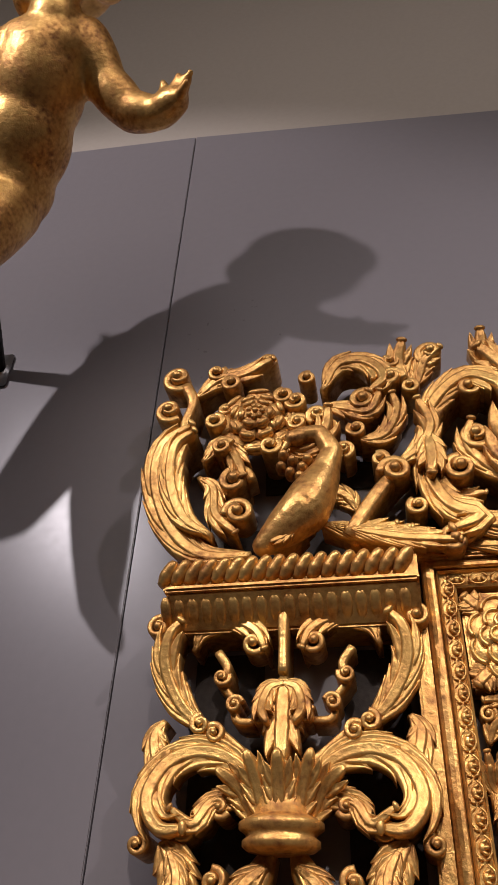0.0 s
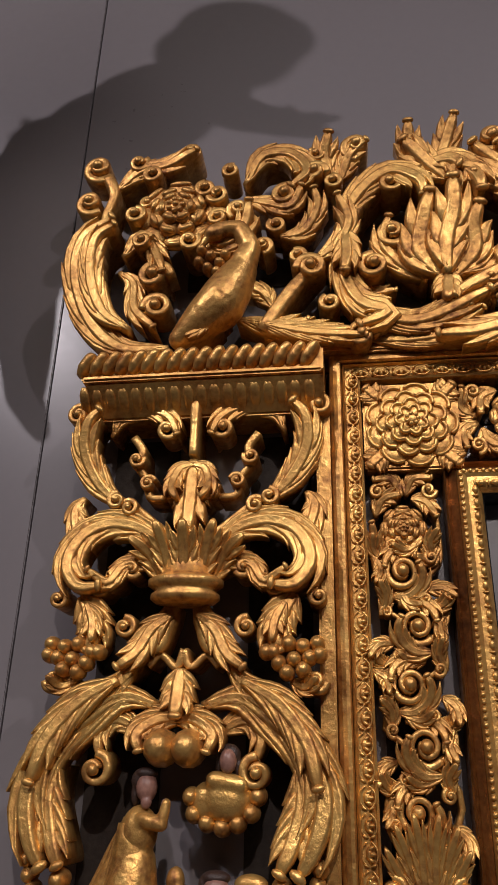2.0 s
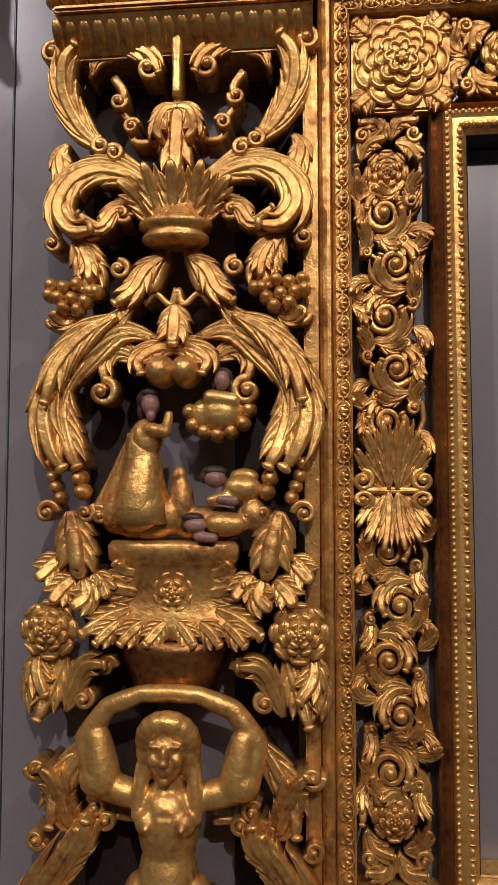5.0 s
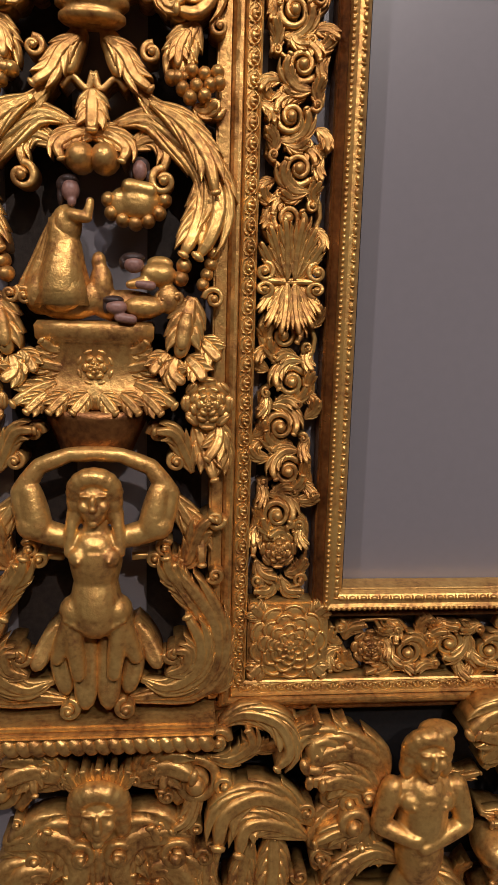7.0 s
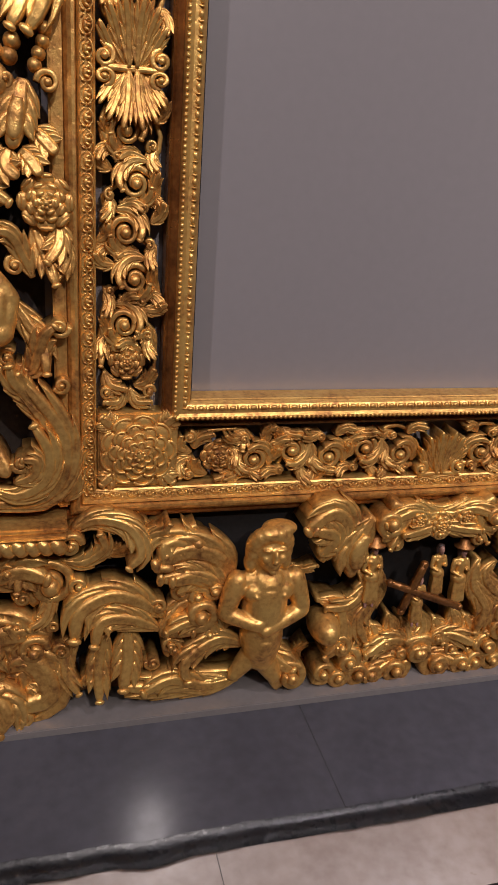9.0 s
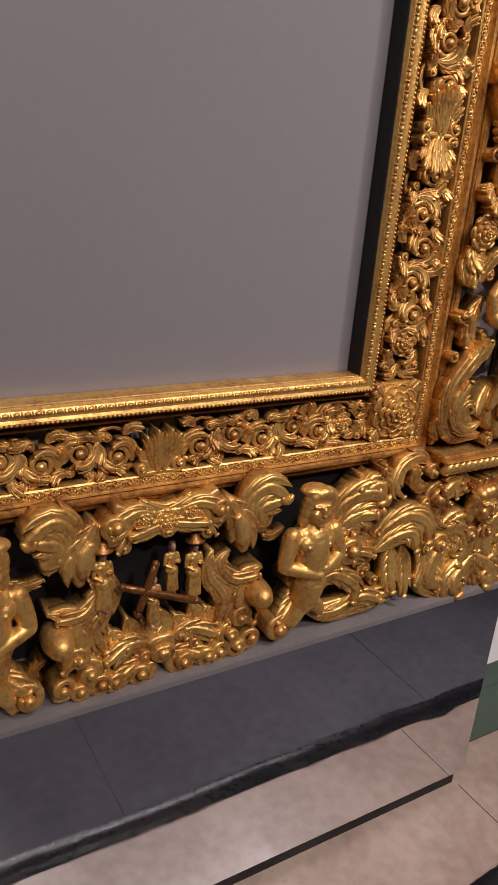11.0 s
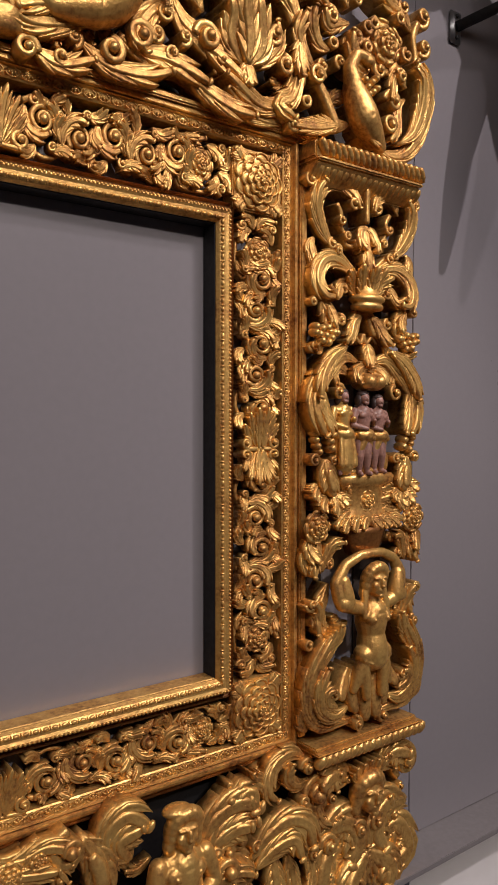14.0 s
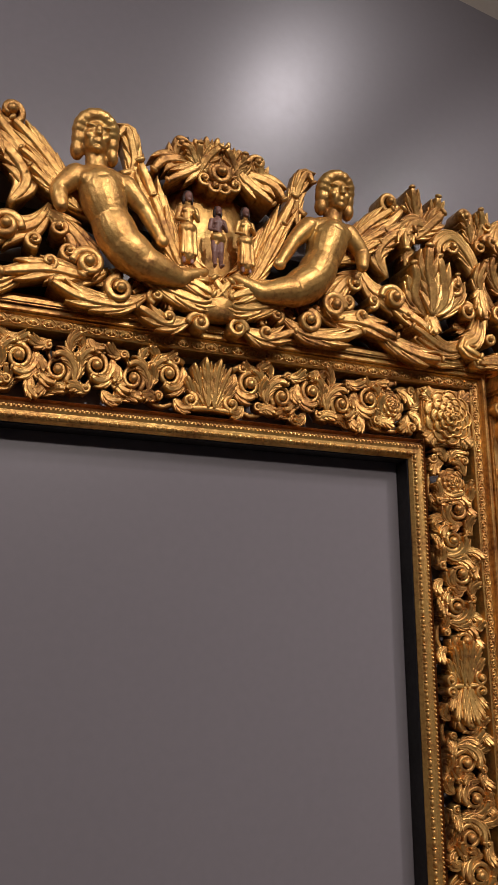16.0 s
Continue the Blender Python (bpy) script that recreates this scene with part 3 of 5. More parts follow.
for i in range(5):
    s, q = 7.6 + 6.25 * i, 1 if i % 2 else -1
    v = 0.7 * q
    vine("vine_scroll", curl_shape, (s, v), 2.1, 0.0, 0.95, 90 * q + 40, 1.5, q, -2.4)
    for a0, sweep, reach, w, lobes in ((150, 150, 3.2, 1.45, 4), (320, 120, 3.3, 1.35, 3)):
        pts = []
        for j in range(5):
            a = radians(a0 + sweep * j / 4) * q
            pts.append((s + reach * (1 - 0.10 * j) * math.cos(a), max(-4.5, min(4.5, v + reach * (1 - 0.08 * j) * math.sin(a)))))
        vine("vine_leaf", leaf_shape, pts, w, -0.5 + 0.6 * rng.random(), 1.5, lobes, None, -2.4)
    for du, dv, a in ((2.9, 3.4, 20), (3.2, -3.6, -30), (0.2, 4.0, 170), (-2.7, -3.7, 200), (3.3, 0.2, 80)):
        u1, v1, a = s + du, max(-4.0, min(4.0, dv * q)), radians(a + 60 * rng.random()) * q
        r, b = 1.5 + 0.5 * rng.random(), 0.7 * q
        vine("vine_leaf", leaf_shape, [(u1 - r * math.cos(a), v1 - r * math.sin(a)), (u1 - b * math.sin(a), v1 + b * math.cos(a)), (u1 + r * math.cos(a), v1 + r * math.sin(a))], 1.15, -0.7 + 0.8 * rng.random(), 1.5, 2, None, -2.2)
    for du, dv in ((1.6, -2.9), (-1.2, 3.3), (3.0, 1.9)):
        vine("vine_bud", curl_shape, (s + du, dv * q), 0.75, 0.1, 0.6, 360 * rng.random(), 1.2, q, -1.6)
for pts in ([(34.4, -1.6), (35.6, -3.6), (38.6, -4.2)], [(39.6, -3.6), (41.6, -2.6), (42.0, -0.2)], [(41.8, 1.0), (41.2, 2.8), (39.0, 4.0)], [(35.6, 4.2), (34.2, 2.8), (34.4, 0.8)]):
    vine("vine_leaf", leaf_shape, pts, 1.4, -0.8, 1.4, 3, None, -2.4)
for q in (-1, 1):
    vine("vine_leaf", leaf_shape, [(42.2, q * 0.4), (44.2, q * 1.4), (44.0, q * 3.8)], 1.3, -0.8, 1.2, 3, None, -2.4)
    vine("vine_scroll", curl_shape, (42.6, q * 3.3), 1.0, -0.4, 0.7, 90, 1.3, q, -2.2)
vine("vine_flower", flower_shape, (37.9, -0.2), 2.9, -0.5)

# ---- pilaster solids: cornice gadroons, vase, block, basket ----
for i in range(18):
    g = Carving()
    leaf_shape(g, [(-14.9 + 1.75 * i - 0.7, 223.2), (-14.9 + 1.75 * i + 0.1, 224.6), (-14.9 + 1.75 * i + 1.3, 226.2)], 1.25, 4.6, 0.5, 0, 1.7)
    place("gadroon", g, PIL_ONE)
    g = Carving()
    leaf_shape(g, [(-14.9 + 1.75 * i, 221.6), (-14.9 + 1.75 * i + 0.1, 220.0), (-14.9 + 1.75 * i, 218.4)], 0.95, 4.4, -2.6, 1, 0.5)
    place("cornice_leaf", g, PIL_ONE)
    g = Carving()
    leaf_shape(g, [(-15.6 + 1.82 * i - 0.9, 99.2), (-15.6 + 1.82 * i, 98.0), (-15.6 + 1.82 * i + 0.9, 96.6)], 1.6, 5.5, -0.6, 0, 1.3)
    place("rope_strand", g, PIL_ONE)


def lathe(name, where, profile, d, material=GOLD, flat=0.75, ribs=0, u0=0.0):
    g, k = Carving(), 32
    g.grid([[(u0 + r * math.cos(2 * math.pi * j / k) * (1 + (0.09 * math.cos(ribs * 2 * math.pi * j / k) if ribs else 0)), v, d + flat * r * math.sin(2 * math.pi * j / k)) for j in range(k)] for r, v in profile])
    return place(name, g, where, material)


lathe("vase", PIL_ONE, [(2.0, 192.9), (3.6, 193.2), (4.1, 193.6), (4.1, 194.1), (3.6, 194.5), (3.9, 194.8), (4.5, 195.2), (4.5, 195.8), (3.8, 196.2), (3.0, 196.6), (2.6, 198.5), (3.0, 201.0)], 2.6, BRIGHT)
for u0, u1, v1, w, d in ((0.0, 0.0, 202.4, 2.1, 4.8), (1.6, 3.6, 202.6, 2.0, 3.9), (2.7, 7.0, 201.0, 2.0, 2.8)):
    for q in ((1, -1) if u0 else (1,)):
        g = Carving()
        leaf_shape(g, [(q * u0, 195.6), (q * (u0 + u1) * 0.45, 199.0), (q * u1, v1)], w, d - 1.0, 2.4, 2, 1.1)
        place("vase_leaf", g, PIL_ONE, BRIGHT)
for q in (-1, 1):
    g = Carving()
    leaf_shape(g, [(q * 1.4, 193.4), (q * 2.6, 190.6), (q * 3.4, 187.6)], 1.9, 1.6, 0.6, 1, 0.9, -2.4)
    place("strap_leaf", g, PIL_ONE, BRIGHT)
lathe("basket", PIL_ONE, [(3.4, 139.2), (4.4, 140.0), (5.2, 142.0), (6.2, 144.4), (6.6, 145.6)], 1.6, GLAZE, 0.55, 14)
g = Carving()
g.grid([[(-hw, v, -3), (-hw, v, d), (-hw * 0.5, v, d + 0.4), (0, v, d + 0.6), (hw * 0.5, v, d + 0.4), (hw, v, d), (hw, v, -3)] for hw, v, d in ((8.6, 145.4, 2.0), (9.8, 146.2, 3.4), (9.6, 147.6, 3.6), (7.6, 149.0, 2.8), (7.2, 154.6, 2.8), (7.6, 155.2, 3.6), (7.7, 156.8, 3.8), (7.3, 157.4, 3.4))])
place("block", g, PIL_ONE)
g = Carving()
flower_shape(g, (0, 151.4), 3.6, 2.4)
place("carved_flower", g, PIL_ONE, BRIGHT)

# pil ornament: places in cm
leaf("acanthus_leaf", PIL, [(-8.9, 205.7), (-12.3, 208.8), (-14.5, 213.2), (-14.3, 217.0), (-12.7, 219.0)], w=2.65, d=2.5, rise=2, lobes=5)
curl("scroll", PIL, [(-16.0, 218.7)], r=1.60, d=3, w=0.88, a0=20, turns=1.3, way=1)
leaf("acanthus_leaf", PIL, [(-11.5, 215.8), (-10.4, 218.3), (-7.1, 219.5), (-3.6, 217.8), (-2.2, 214.9)], w=2.05, d=2.0, rise=2, lobes=4)
curl("scroll", PIL, [(-3.7, 216.0)], r=1.54, d=3, w=0.93, a0=60, turns=1.2, way=-1)
stem("carved_stem", PIL, [(-8.2, 215.3), (-6.9, 213.2), (-7.5, 211.3), (-6.0, 209.3), (-5.6, 207.0), (-3.4, 206.7)], w=1.21, d=2.0)
balls("carved_bead", PIL, [(-7.4, 211.8), (-2.8, 207.1), (-5.7, 208.5)], r=1.12, d=3.5)
stem("central_stem", PIL, [(-0.0, 220.0), (-0.0, 216.8), (0.0, 212.1)], w=1.53, d=3.0)
leaf("hanging_leaf", PIL, [(0.1, 211.7), (0.2, 208.2), (0.3, 204.5), (0.4, 201.4)], w=3.20, d=3.0, rise=1.5, lobes=3)
leaf("acanthus_leaf", PIL, [(0.1, 210.9), (-1.6, 210.2), (-2.3, 207.6), (-1.5, 205.7)], w=1.78, d=3.5, rise=2, lobes=2)
stem("carved_stem", PIL, [(-0.8, 200.1), (-3.4, 202.5), (-7.1, 205.5), (-9.7, 207.0)], w=1.26, d=1.5)
balls("carved_bead", PIL, [(-8.0, 205.4), (-9.7, 206.5)], r=1.28, d=3)
leaf("side_leaf", PIL, [(-14.2, 207.3), (-15.3, 205.4), (-14.2, 202.0), (-12.9, 203.8)], w=2.23, d=2.0, rise=1.5, lobes=2)
leaf("acanthus_leaf", PIL, [(-2.5, 199.1), (-5.4, 202.3), (-9.5, 203.4), (-13.1, 202.0), (-14.8, 198.3), (-13.0, 195.2), (-10.1, 195.2)], w=2.97, d=2.5, rise=2.5, lobes=5)
leaf("acanthus_leaf", PIL, [(-2.4, 196.9), (-5.2, 198.4), (-7.8, 197.8), (-9.4, 195.7), (-12.0, 197.2)], w=1.88, d=3.0, rise=2, lobes=3)
balls("carved_bead", PIL, [(-6.8, 197.5), (-10.8, 195.3), (-15.6, 193.9)], r=1.22, d=3.5)
leaf("flower_bud", PIL, [(-12.9, 194.3), (-11.5, 192.2), (-10.6, 189.7), (-11.2, 187.6)], w=3.22, d=3.0, rise=1, lobes=3)
leaf("flower_bud", PIL, [(-11.8, 193.2), (-10.7, 191.1), (-10.4, 188.6)], w=1.84, d=4.2, rise=1, lobes=2)
balls("berry", PIL, [(-15.4, 188.5), (-13.8, 188.2), (-12.2, 188.5), (-10.5, 187.6), (-14.5, 187.0), (-12.8, 186.8), (-11.1, 186.4), (-9.7, 187.6), (-13.8, 185.7), (-12.0, 185.4), (-15.6, 187.3)], r=0.91, d=4)
balls("carved_bead", PIL, [(-7.2, 190.6), (-15.1, 184.6)], r=1.39, d=3)
leaf("acanthus_leaf", PIL, [(-12.3, 184.6), (-14.0, 183.9), (-15.4, 184.9)], w=1.52, d=3, rise=2, lobes=2)
leaf("acanthus_leaf", PIL, [(-1.5, 191.9), (-3.7, 190.2), (-5.2, 187.5), (-7.3, 185.8)], w=2.33, d=3.5, rise=1.5, lobes=3)
leaf("acanthus_leaf", PIL, [(-4.9, 186.8), (-7.7, 183.8), (-11.4, 181.9), (-13.9, 178.9), (-15.0, 175.6)], w=2.30, d=3.2, rise=2, lobes=5)
leaf("acanthus_leaf", PIL, [(-2.5, 181.8), (-6.6, 182.8), (-10.6, 180.5), (-14.5, 176.9), (-15.9, 172.4), (-14.7, 168.1), (-13.1, 165.8)], w=3.48, d=3.0, rise=2.5, lobes=6)
leaf("acanthus_leaf", PIL, [(-7.1, 184.5), (-11.1, 182.2), (-14.2, 178.2), (-15.4, 173.7)], w=2.69, d=4.5, rise=1.5, lobes=5)
leaf("acanthus_leaf", PIL, [(-13.1, 175.7), (-13.7, 172.5), (-12.6, 168.7), (-11.3, 166.0)], w=2.95, d=4.0, rise=1.5, lobes=5)
curl("scroll", PIL, [(-8.8, 175.2)], r=1.70, d=4, w=0.98, a0=90, turns=1.2, way=-1)
stem("carved_stem", PIL, [(-0.0, 188.1), (-0.8, 186.1), (-2.7, 187.5), (-4.1, 186.2)], w=1.10, d=2)
leaf("hanging_leaf", PIL, [(0.4, 185.8), (0.4, 183.8), (0.5, 180.5)], w=2.93, d=4, rise=1.5, lobes=3)
leaf("acanthus_leaf", PIL, [(0.6, 180.2), (-1.8, 180.5), (-4.1, 178.9), (-3.6, 177.0)], w=2.24, d=4, rise=2, lobes=3)
balls("scroll_eye", PIL, [(-1.5, 177.5)], r=1.95, d=4.5)
leaf("acanthus_leaf", PIL, [(-3.7, 178.9), (-7.2, 180.5), (-9.1, 178.9), (-8.6, 176.3)], w=1.99, d=2.5, rise=1, lobes=3)
balls("bead", PIL, [(-15.3, 166.5), (-15.0, 165.1), (-14.5, 163.8), (-14.0, 162.5)], r=0.88, d=3.5)
balls("bead", PIL, [(-11.5, 164.8), (-11.1, 163.2)], r=1.06, d=4)
leaf("cartouche", PIL, [(-12.6, 160.9), (-11.8, 156.8), (-11.0, 152.9)], w=3.66, d=4.0, rise=1, lobes=2)
leaf("cartouche", PIL, [(-12.0, 158.8), (-11.6, 156.3), (-11.2, 154.0)], w=1.70, d=5.2, rise=.5, lobes=0)
curl("scroll", PIL, [(-15.5, 160.7)], r=1.37, d=4, w=0.81, a0=0, turns=1.2, way=1)
balls("carved_bead", PIL, [(-10.6, 160.7), (-8.8, 160.4)], r=1.22, d=4.5)
leaf("petal", PIL, [(-13.8, 155.4), (-15.2, 153.9), (-16.4, 152.7)], w=2.78, d=3.5, rise=1.5, lobes=2)
leaf("petal", PIL, [(-12.0, 152.9), (-13.5, 151.4), (-14.3, 150.0)], w=2.75, d=4, rise=1.5, lobes=2)
leaf("petal", PIL, [(-10.7, 152.9), (-10.2, 151.0), (-11.7, 149.6)], w=2.72, d=4.5, rise=1.5, lobes=2)
leaf("petal", PIL, [(-9.5, 153.5), (-8.1, 151.9), (-7.4, 150.8)], w=2.36, d=4.5, rise=1.5, lobes=2)
flower("carved_flower", PIL, [(-14.9, 146.8)], r=3.52, d=4.5)
leaf("acanthus_leaf", PIL, [(-2.9, 150.9), (-6.1, 151.6), (-8.6, 152.3)], w=2.47, d=3.6, rise=1.5, lobes=4)
leaf("acanthus_leaf", PIL, [(-3.6, 153.5), (-5.7, 153.8), (-6.8, 154.9)], w=2.17, d=3.6, rise=1.5, lobes=4)
leaf("block_leaf", PIL, [(-5.1, 149.4), (-7.6, 148.3), (-10.6, 146.5)], w=2.64, d=4, rise=1.5, lobes=4)
leaf("block_leaf", PIL, [(-0.7, 148.0), (-1.7, 146.9), (-2.9, 145.5)], w=2.20, d=5, rise=1, lobes=3)
leaf("block_leaf", PIL, [(-3.3, 148.0), (-4.6, 146.9), (-5.9, 145.5)], w=2.21, d=5, rise=1, lobes=3)
leaf("block_leaf", PIL, [(-6.2, 148.0), (-7.5, 146.8), (-8.8, 145.5)], w=2.20, d=5, rise=1, lobes=3)
leaf("acanthus_leaf", PIL, [(-13.2, 144.2), (-14.4, 140.9), (-16.0, 136.3)], w=2.52, d=3, rise=2, lobes=3)
leaf("acanthus_leaf", PIL, [(-16.5, 144.2), (-16.4, 141.6), (-14.8, 139.3)], w=2.53, d=3.5, rise=2, lobes=3)
leaf("acanthus_leaf", PIL, [(-13.0, 137.1), (-11.8, 140.1), (-10.3, 142.7), (-7.7, 143.1)], w=2.22, d=3.5, rise=2, lobes=3)
balls("carved_bead", PIL, [(-8.1, 142.5), (-10.8, 138.6)], r=1.34, d=3.5)
leaf("acanthus_leaf", PIL, [(-17.6, 142.3), (-17.4, 139.3), (-15.6, 136.3)], w=1.93, d=3, rise=1, lobes=2)
leaf("acanthus_leaf", PIL, [(-10.1, 134.1), (-12.0, 131.0), (-14.0, 127.9), (-14.5, 123.9)], w=2.59, d=2.5, rise=2, lobes=4)
leaf("acanthus_leaf", PIL, [(-10.3, 125.1), (-12.2, 123.9), (-13.3, 126.3), (-14.3, 129.4), (-15.8, 131.0)], w=2.60, d=3, rise=2, lobes=4)
curl("scroll", PIL, [(-16.3, 130.6)], r=1.37, d=4, w=0.83, a0=180, turns=1.2, way=1)
balls("carved_bead", PIL, [(-16.4, 122.2), (-7.9, 124.8), (-9.2, 126.2)], r=1.31, d=3.5)
stem("carved_stem", PIL, [(-4.7, 124.8), (-6.9, 124.9), (-9.2, 125.1)], w=1.23, d=2)
leaf("acanthus_leaf", PIL, [(-3.0, 103.3), (-8.4, 104.1), (-13.5, 105.0), (-16.4, 108.7), (-16.6, 114.4), (-14.2, 119.2), (-10.3, 124.4)], w=3.33, d=3.5, rise=2, lobes=7)
leaf("acanthus_leaf", PIL, [(-6.1, 107.0), (-10.0, 105.8), (-13.8, 108.3), (-14.4, 112.8), (-12.4, 117.2)], w=2.86, d=4.5, rise=1.5, lobes=5)
leaf("acanthus_leaf", PIL, [(-13.5, 116.8), (-11.9, 120.8), (-10.0, 123.6), (-9.5, 125.9)], w=2.62, d=4.5, rise=2, lobes=5)
leaf("acanthus_leaf", PIL, [(-9.5, 107.9), (-12.2, 109.1), (-12.5, 111.5), (-10.6, 111.9)], w=2.21, d=5, rise=1, lobes=3)
curl("scroll", PIL, [(-10.6, 111.1)], r=1.42, d=5, w=0.87, a0=0, turns=1.2, way=-1)
leaf("acanthus_leaf", PIL, [(-16.6, 103.7), (-18.0, 106.2), (-17.5, 109.5)], w=2.08, d=3, rise=1, lobes=3)
leaf("skirt_leaf", PIL, [(-1.5, 115.6), (-1.6, 110.3), (-1.6, 103.3)], w=2.9, d=5, rise=1, lobes=1)
leaf("skirt_leaf", PIL, [(-3.7, 115.6), (-5.2, 111.1), (-4.2, 105.4)], w=2.4, d=4.5, rise=1, lobes=1)
leaf("skirt_leaf", PIL, [(-5.2, 115.2), (-7.2, 112.0), (-8.7, 109.1)], w=2.2, d=4, rise=1.5, lobes=1)
balls("carved_bead", PIL, [(-4.0, 103.1)], r=1.61, d=5.5)
curl("volute", PIL, [(-14.1, 89.7)], r=4.29, d=2.5, w=1.82, a0=-60, turns=1.7, way=1)
leaf("acanthus_leaf", PIL, [(-12.5, 95.3), (-9.8, 92.3), (-9.1, 89.3)], w=2.31, d=3.5, rise=1.5, lobes=4)
curl("scroll", PIL, [(-7.9, 92.7)], r=1.31, d=4, w=0.82, a0=0, turns=1.2, way=1)
leaf("acanthus_leaf", PIL, [(-14.1, 80.2), (-6.1, 81.3), (-2.9, 76.9), (-5.5, 71.7)], w=6.46, d=3, rise=2, lobes=4)
leaf("acanthus_leaf", PIL, [(-5.2, 74.1), (-10.8, 75.6), (-13.4, 69.5), (-8.0, 67.9)], w=6.58, d=3, rise=2, lobes=4)
leaf("acanthus_leaf", PIL, [(2.7, 73.9), (3.7, 69.7), (6.9, 66.1)], w=7.10, d=3.5, rise=2, lobes=4)
leaf("acanthus_leaf", PIL, [(0.4, 73.3), (-5.9, 68.5), (-4.6, 64.2)], w=6.36, d=4.5, rise=2, lobes=3)
balls("carved_bead", PIL, [(-2.7, 67.1), (3.3, 66.5), (-9.2, 65.9), (-2.6, 79.2)], r=2.87, d=5)
leaf("acanthus_leaf", PIL, [(4.3, 90.2), (9.8, 92.7), (13.9, 91.6)], w=4.78, d=3, rise=2, lobes=3)
# half ornament: places in cm
leaf("wreath_leaf", HALF, [(-84.7, 228.8), (-91.5, 229.2), (-96.2, 233.7), (-98.8, 240.8), (-98.2, 247.0), (-93.7, 250.4)], w=3.83, d=2.5, rise=3, lobes=7)
leaf("wreath_leaf", HALF, [(-90.1, 231.4), (-94.2, 234.6), (-96.4, 240.6), (-96.0, 246.3), (-93.1, 248.7)], w=3.23, d=4, rise=2, lobes=5)
curl("scroll", HALF, [(-97.7, 262.0)], r=2.40, d=3, w=1.42, a0=-40, turns=1.3, way=-1)
curl("scroll", HALF, [(-98.5, 255.3)], r=2.10, d=3, w=1.26, a0=-40, turns=1.3, way=-1)
stem("carved_stem", HALF, [(-96.2, 260.4), (-94.8, 256.7), (-95.7, 252.3), (-94.9, 248.9)], w=2.05, d=2.5)
leaf("acanthus_leaf", HALF, [(-94.5, 257.8), (-90.7, 260.9), (-86.1, 261.0), (-81.6, 262.9)], w=3.18, d=3, rise=2, lobes=3)
balls("carved_bead", HALF, [(-82.9, 263.6), (-91.2, 262.2), (-89.1, 253.8)], r=1.73, d=3.5)
leaf("acanthus_leaf", HALF, [(-92.9, 242.4), (-90.5, 240.2), (-89.7, 235.2), (-86.4, 231.2)], w=2.71, d=2.5, rise=2, lobes=4)
leaf("acanthus_leaf", HALF, [(-92.2, 244.4), (-89.9, 247.4), (-87.5, 245.0), (-85.5, 239.8)], w=2.89, d=3.5, rise=2, lobes=4)
curl("scroll", HALF, [(-87.0, 239.9)], r=2.41, d=4, w=1.39, a0=0, turns=1.3, way=1)
curl("scroll", HALF, [(-86.3, 234.5)], r=2.15, d=4, w=1.25, a0=180, turns=1.3, way=-1)
flower("open_flower", HALF, [(-84.1, 251.1)], r=6.14, d=4)
balls("carved_bead", HALF, [(-77.9, 248.9), (-75.0, 250.2), (-79.9, 254.6), (-88.1, 258.3), (-90.6, 250.7), (-88.9, 245.7), (-78.1, 253.3), (-82.0, 245.1)], r=1.71, d=5)
leaf("acanthus_leaf", HALF, [(-80.9, 247.6), (-77.3, 244.6), (-74.1, 246.9), (-73.3, 251.1)], w=3.22, d=4, rise=2, lobes=4)
balls("berry", HALF, [(-79.8, 242.3), (-78.5, 241.2), (-77.2, 239.9), (-78.8, 239.2), (-77.5, 238.4), (-80.1, 240.3), (-76.4, 241.2)], r=0.82, d=6)
stem("branch", HALF, [(-71.4, 230.2), (-67.5, 236.4), (-63.0, 241.9), (-58.8, 248.6), (-53.9, 254.6), (-49.9, 254.1)], w=2.42, d=2.5)
leaf("acanthus_leaf", HALF, [(-60.9, 246.7), (-57.3, 252.8), (-53.0, 255.6), (-49.1, 253.0), (-48.6, 249.7)], w=3.66, d=3.5, rise=2, lobes=5)
leaf("acanthus_leaf", HALF, [(-64.2, 241.0), (-61.0, 243.2), (-59.2, 246.6), (-60.7, 251.0)], w=2.76, d=4, rise=2, lobes=4)
leaf("acanthus_leaf", HALF, [(-60.1, 245.6), (-60.3, 239.7), (-58.2, 233.8), (-54.6, 231.3), (-58.5, 229.3)], w=3.69, d=3, rise=2, lobes=5)
leaf("flower_bud", HALF, [(-59.9, 245.6), (-59.6, 241.6), (-60.0, 237.7)], w=3.38, d=4.5, rise=1, lobes=3)
leaf("acanthus_leaf", HALF, [(-58.1, 236.6), (-55.4, 231.8), (-51.0, 230.2), (-46.5, 231.2), (-41.2, 233.5)], w=3.22, d=3, rise=2.5, lobes=7)
leaf("acanthus_leaf", HALF, [(-57.0, 228.4), (-51.2, 228.0), (-46.8, 228.5), (-42.2, 231.3)], w=2.37, d=2.5, rise=2, lobes=5)
curl("scroll", HALF, [(-58.1, 228.4)], r=2.10, d=3.5, w=1.21, a0=0, turns=1.3, way=1)
curl("scroll", HALF, [(-56.0, 239.3)], r=2.08, d=4, w=1.21, a0=90, turns=1.3, way=1)
curl("scroll", HALF, [(-64.7, 239.6)], r=2.12, d=4, w=1.24, a0=180, turns=1.3, way=-1)
leaf("acanthus_leaf", HALF, [(-74.3, 256.8), (-71.7, 261.7), (-67.3, 261.2), (-64.9, 256.9), (-67.4, 253.8)], w=3.49, d=3, rise=2, lobes=4)
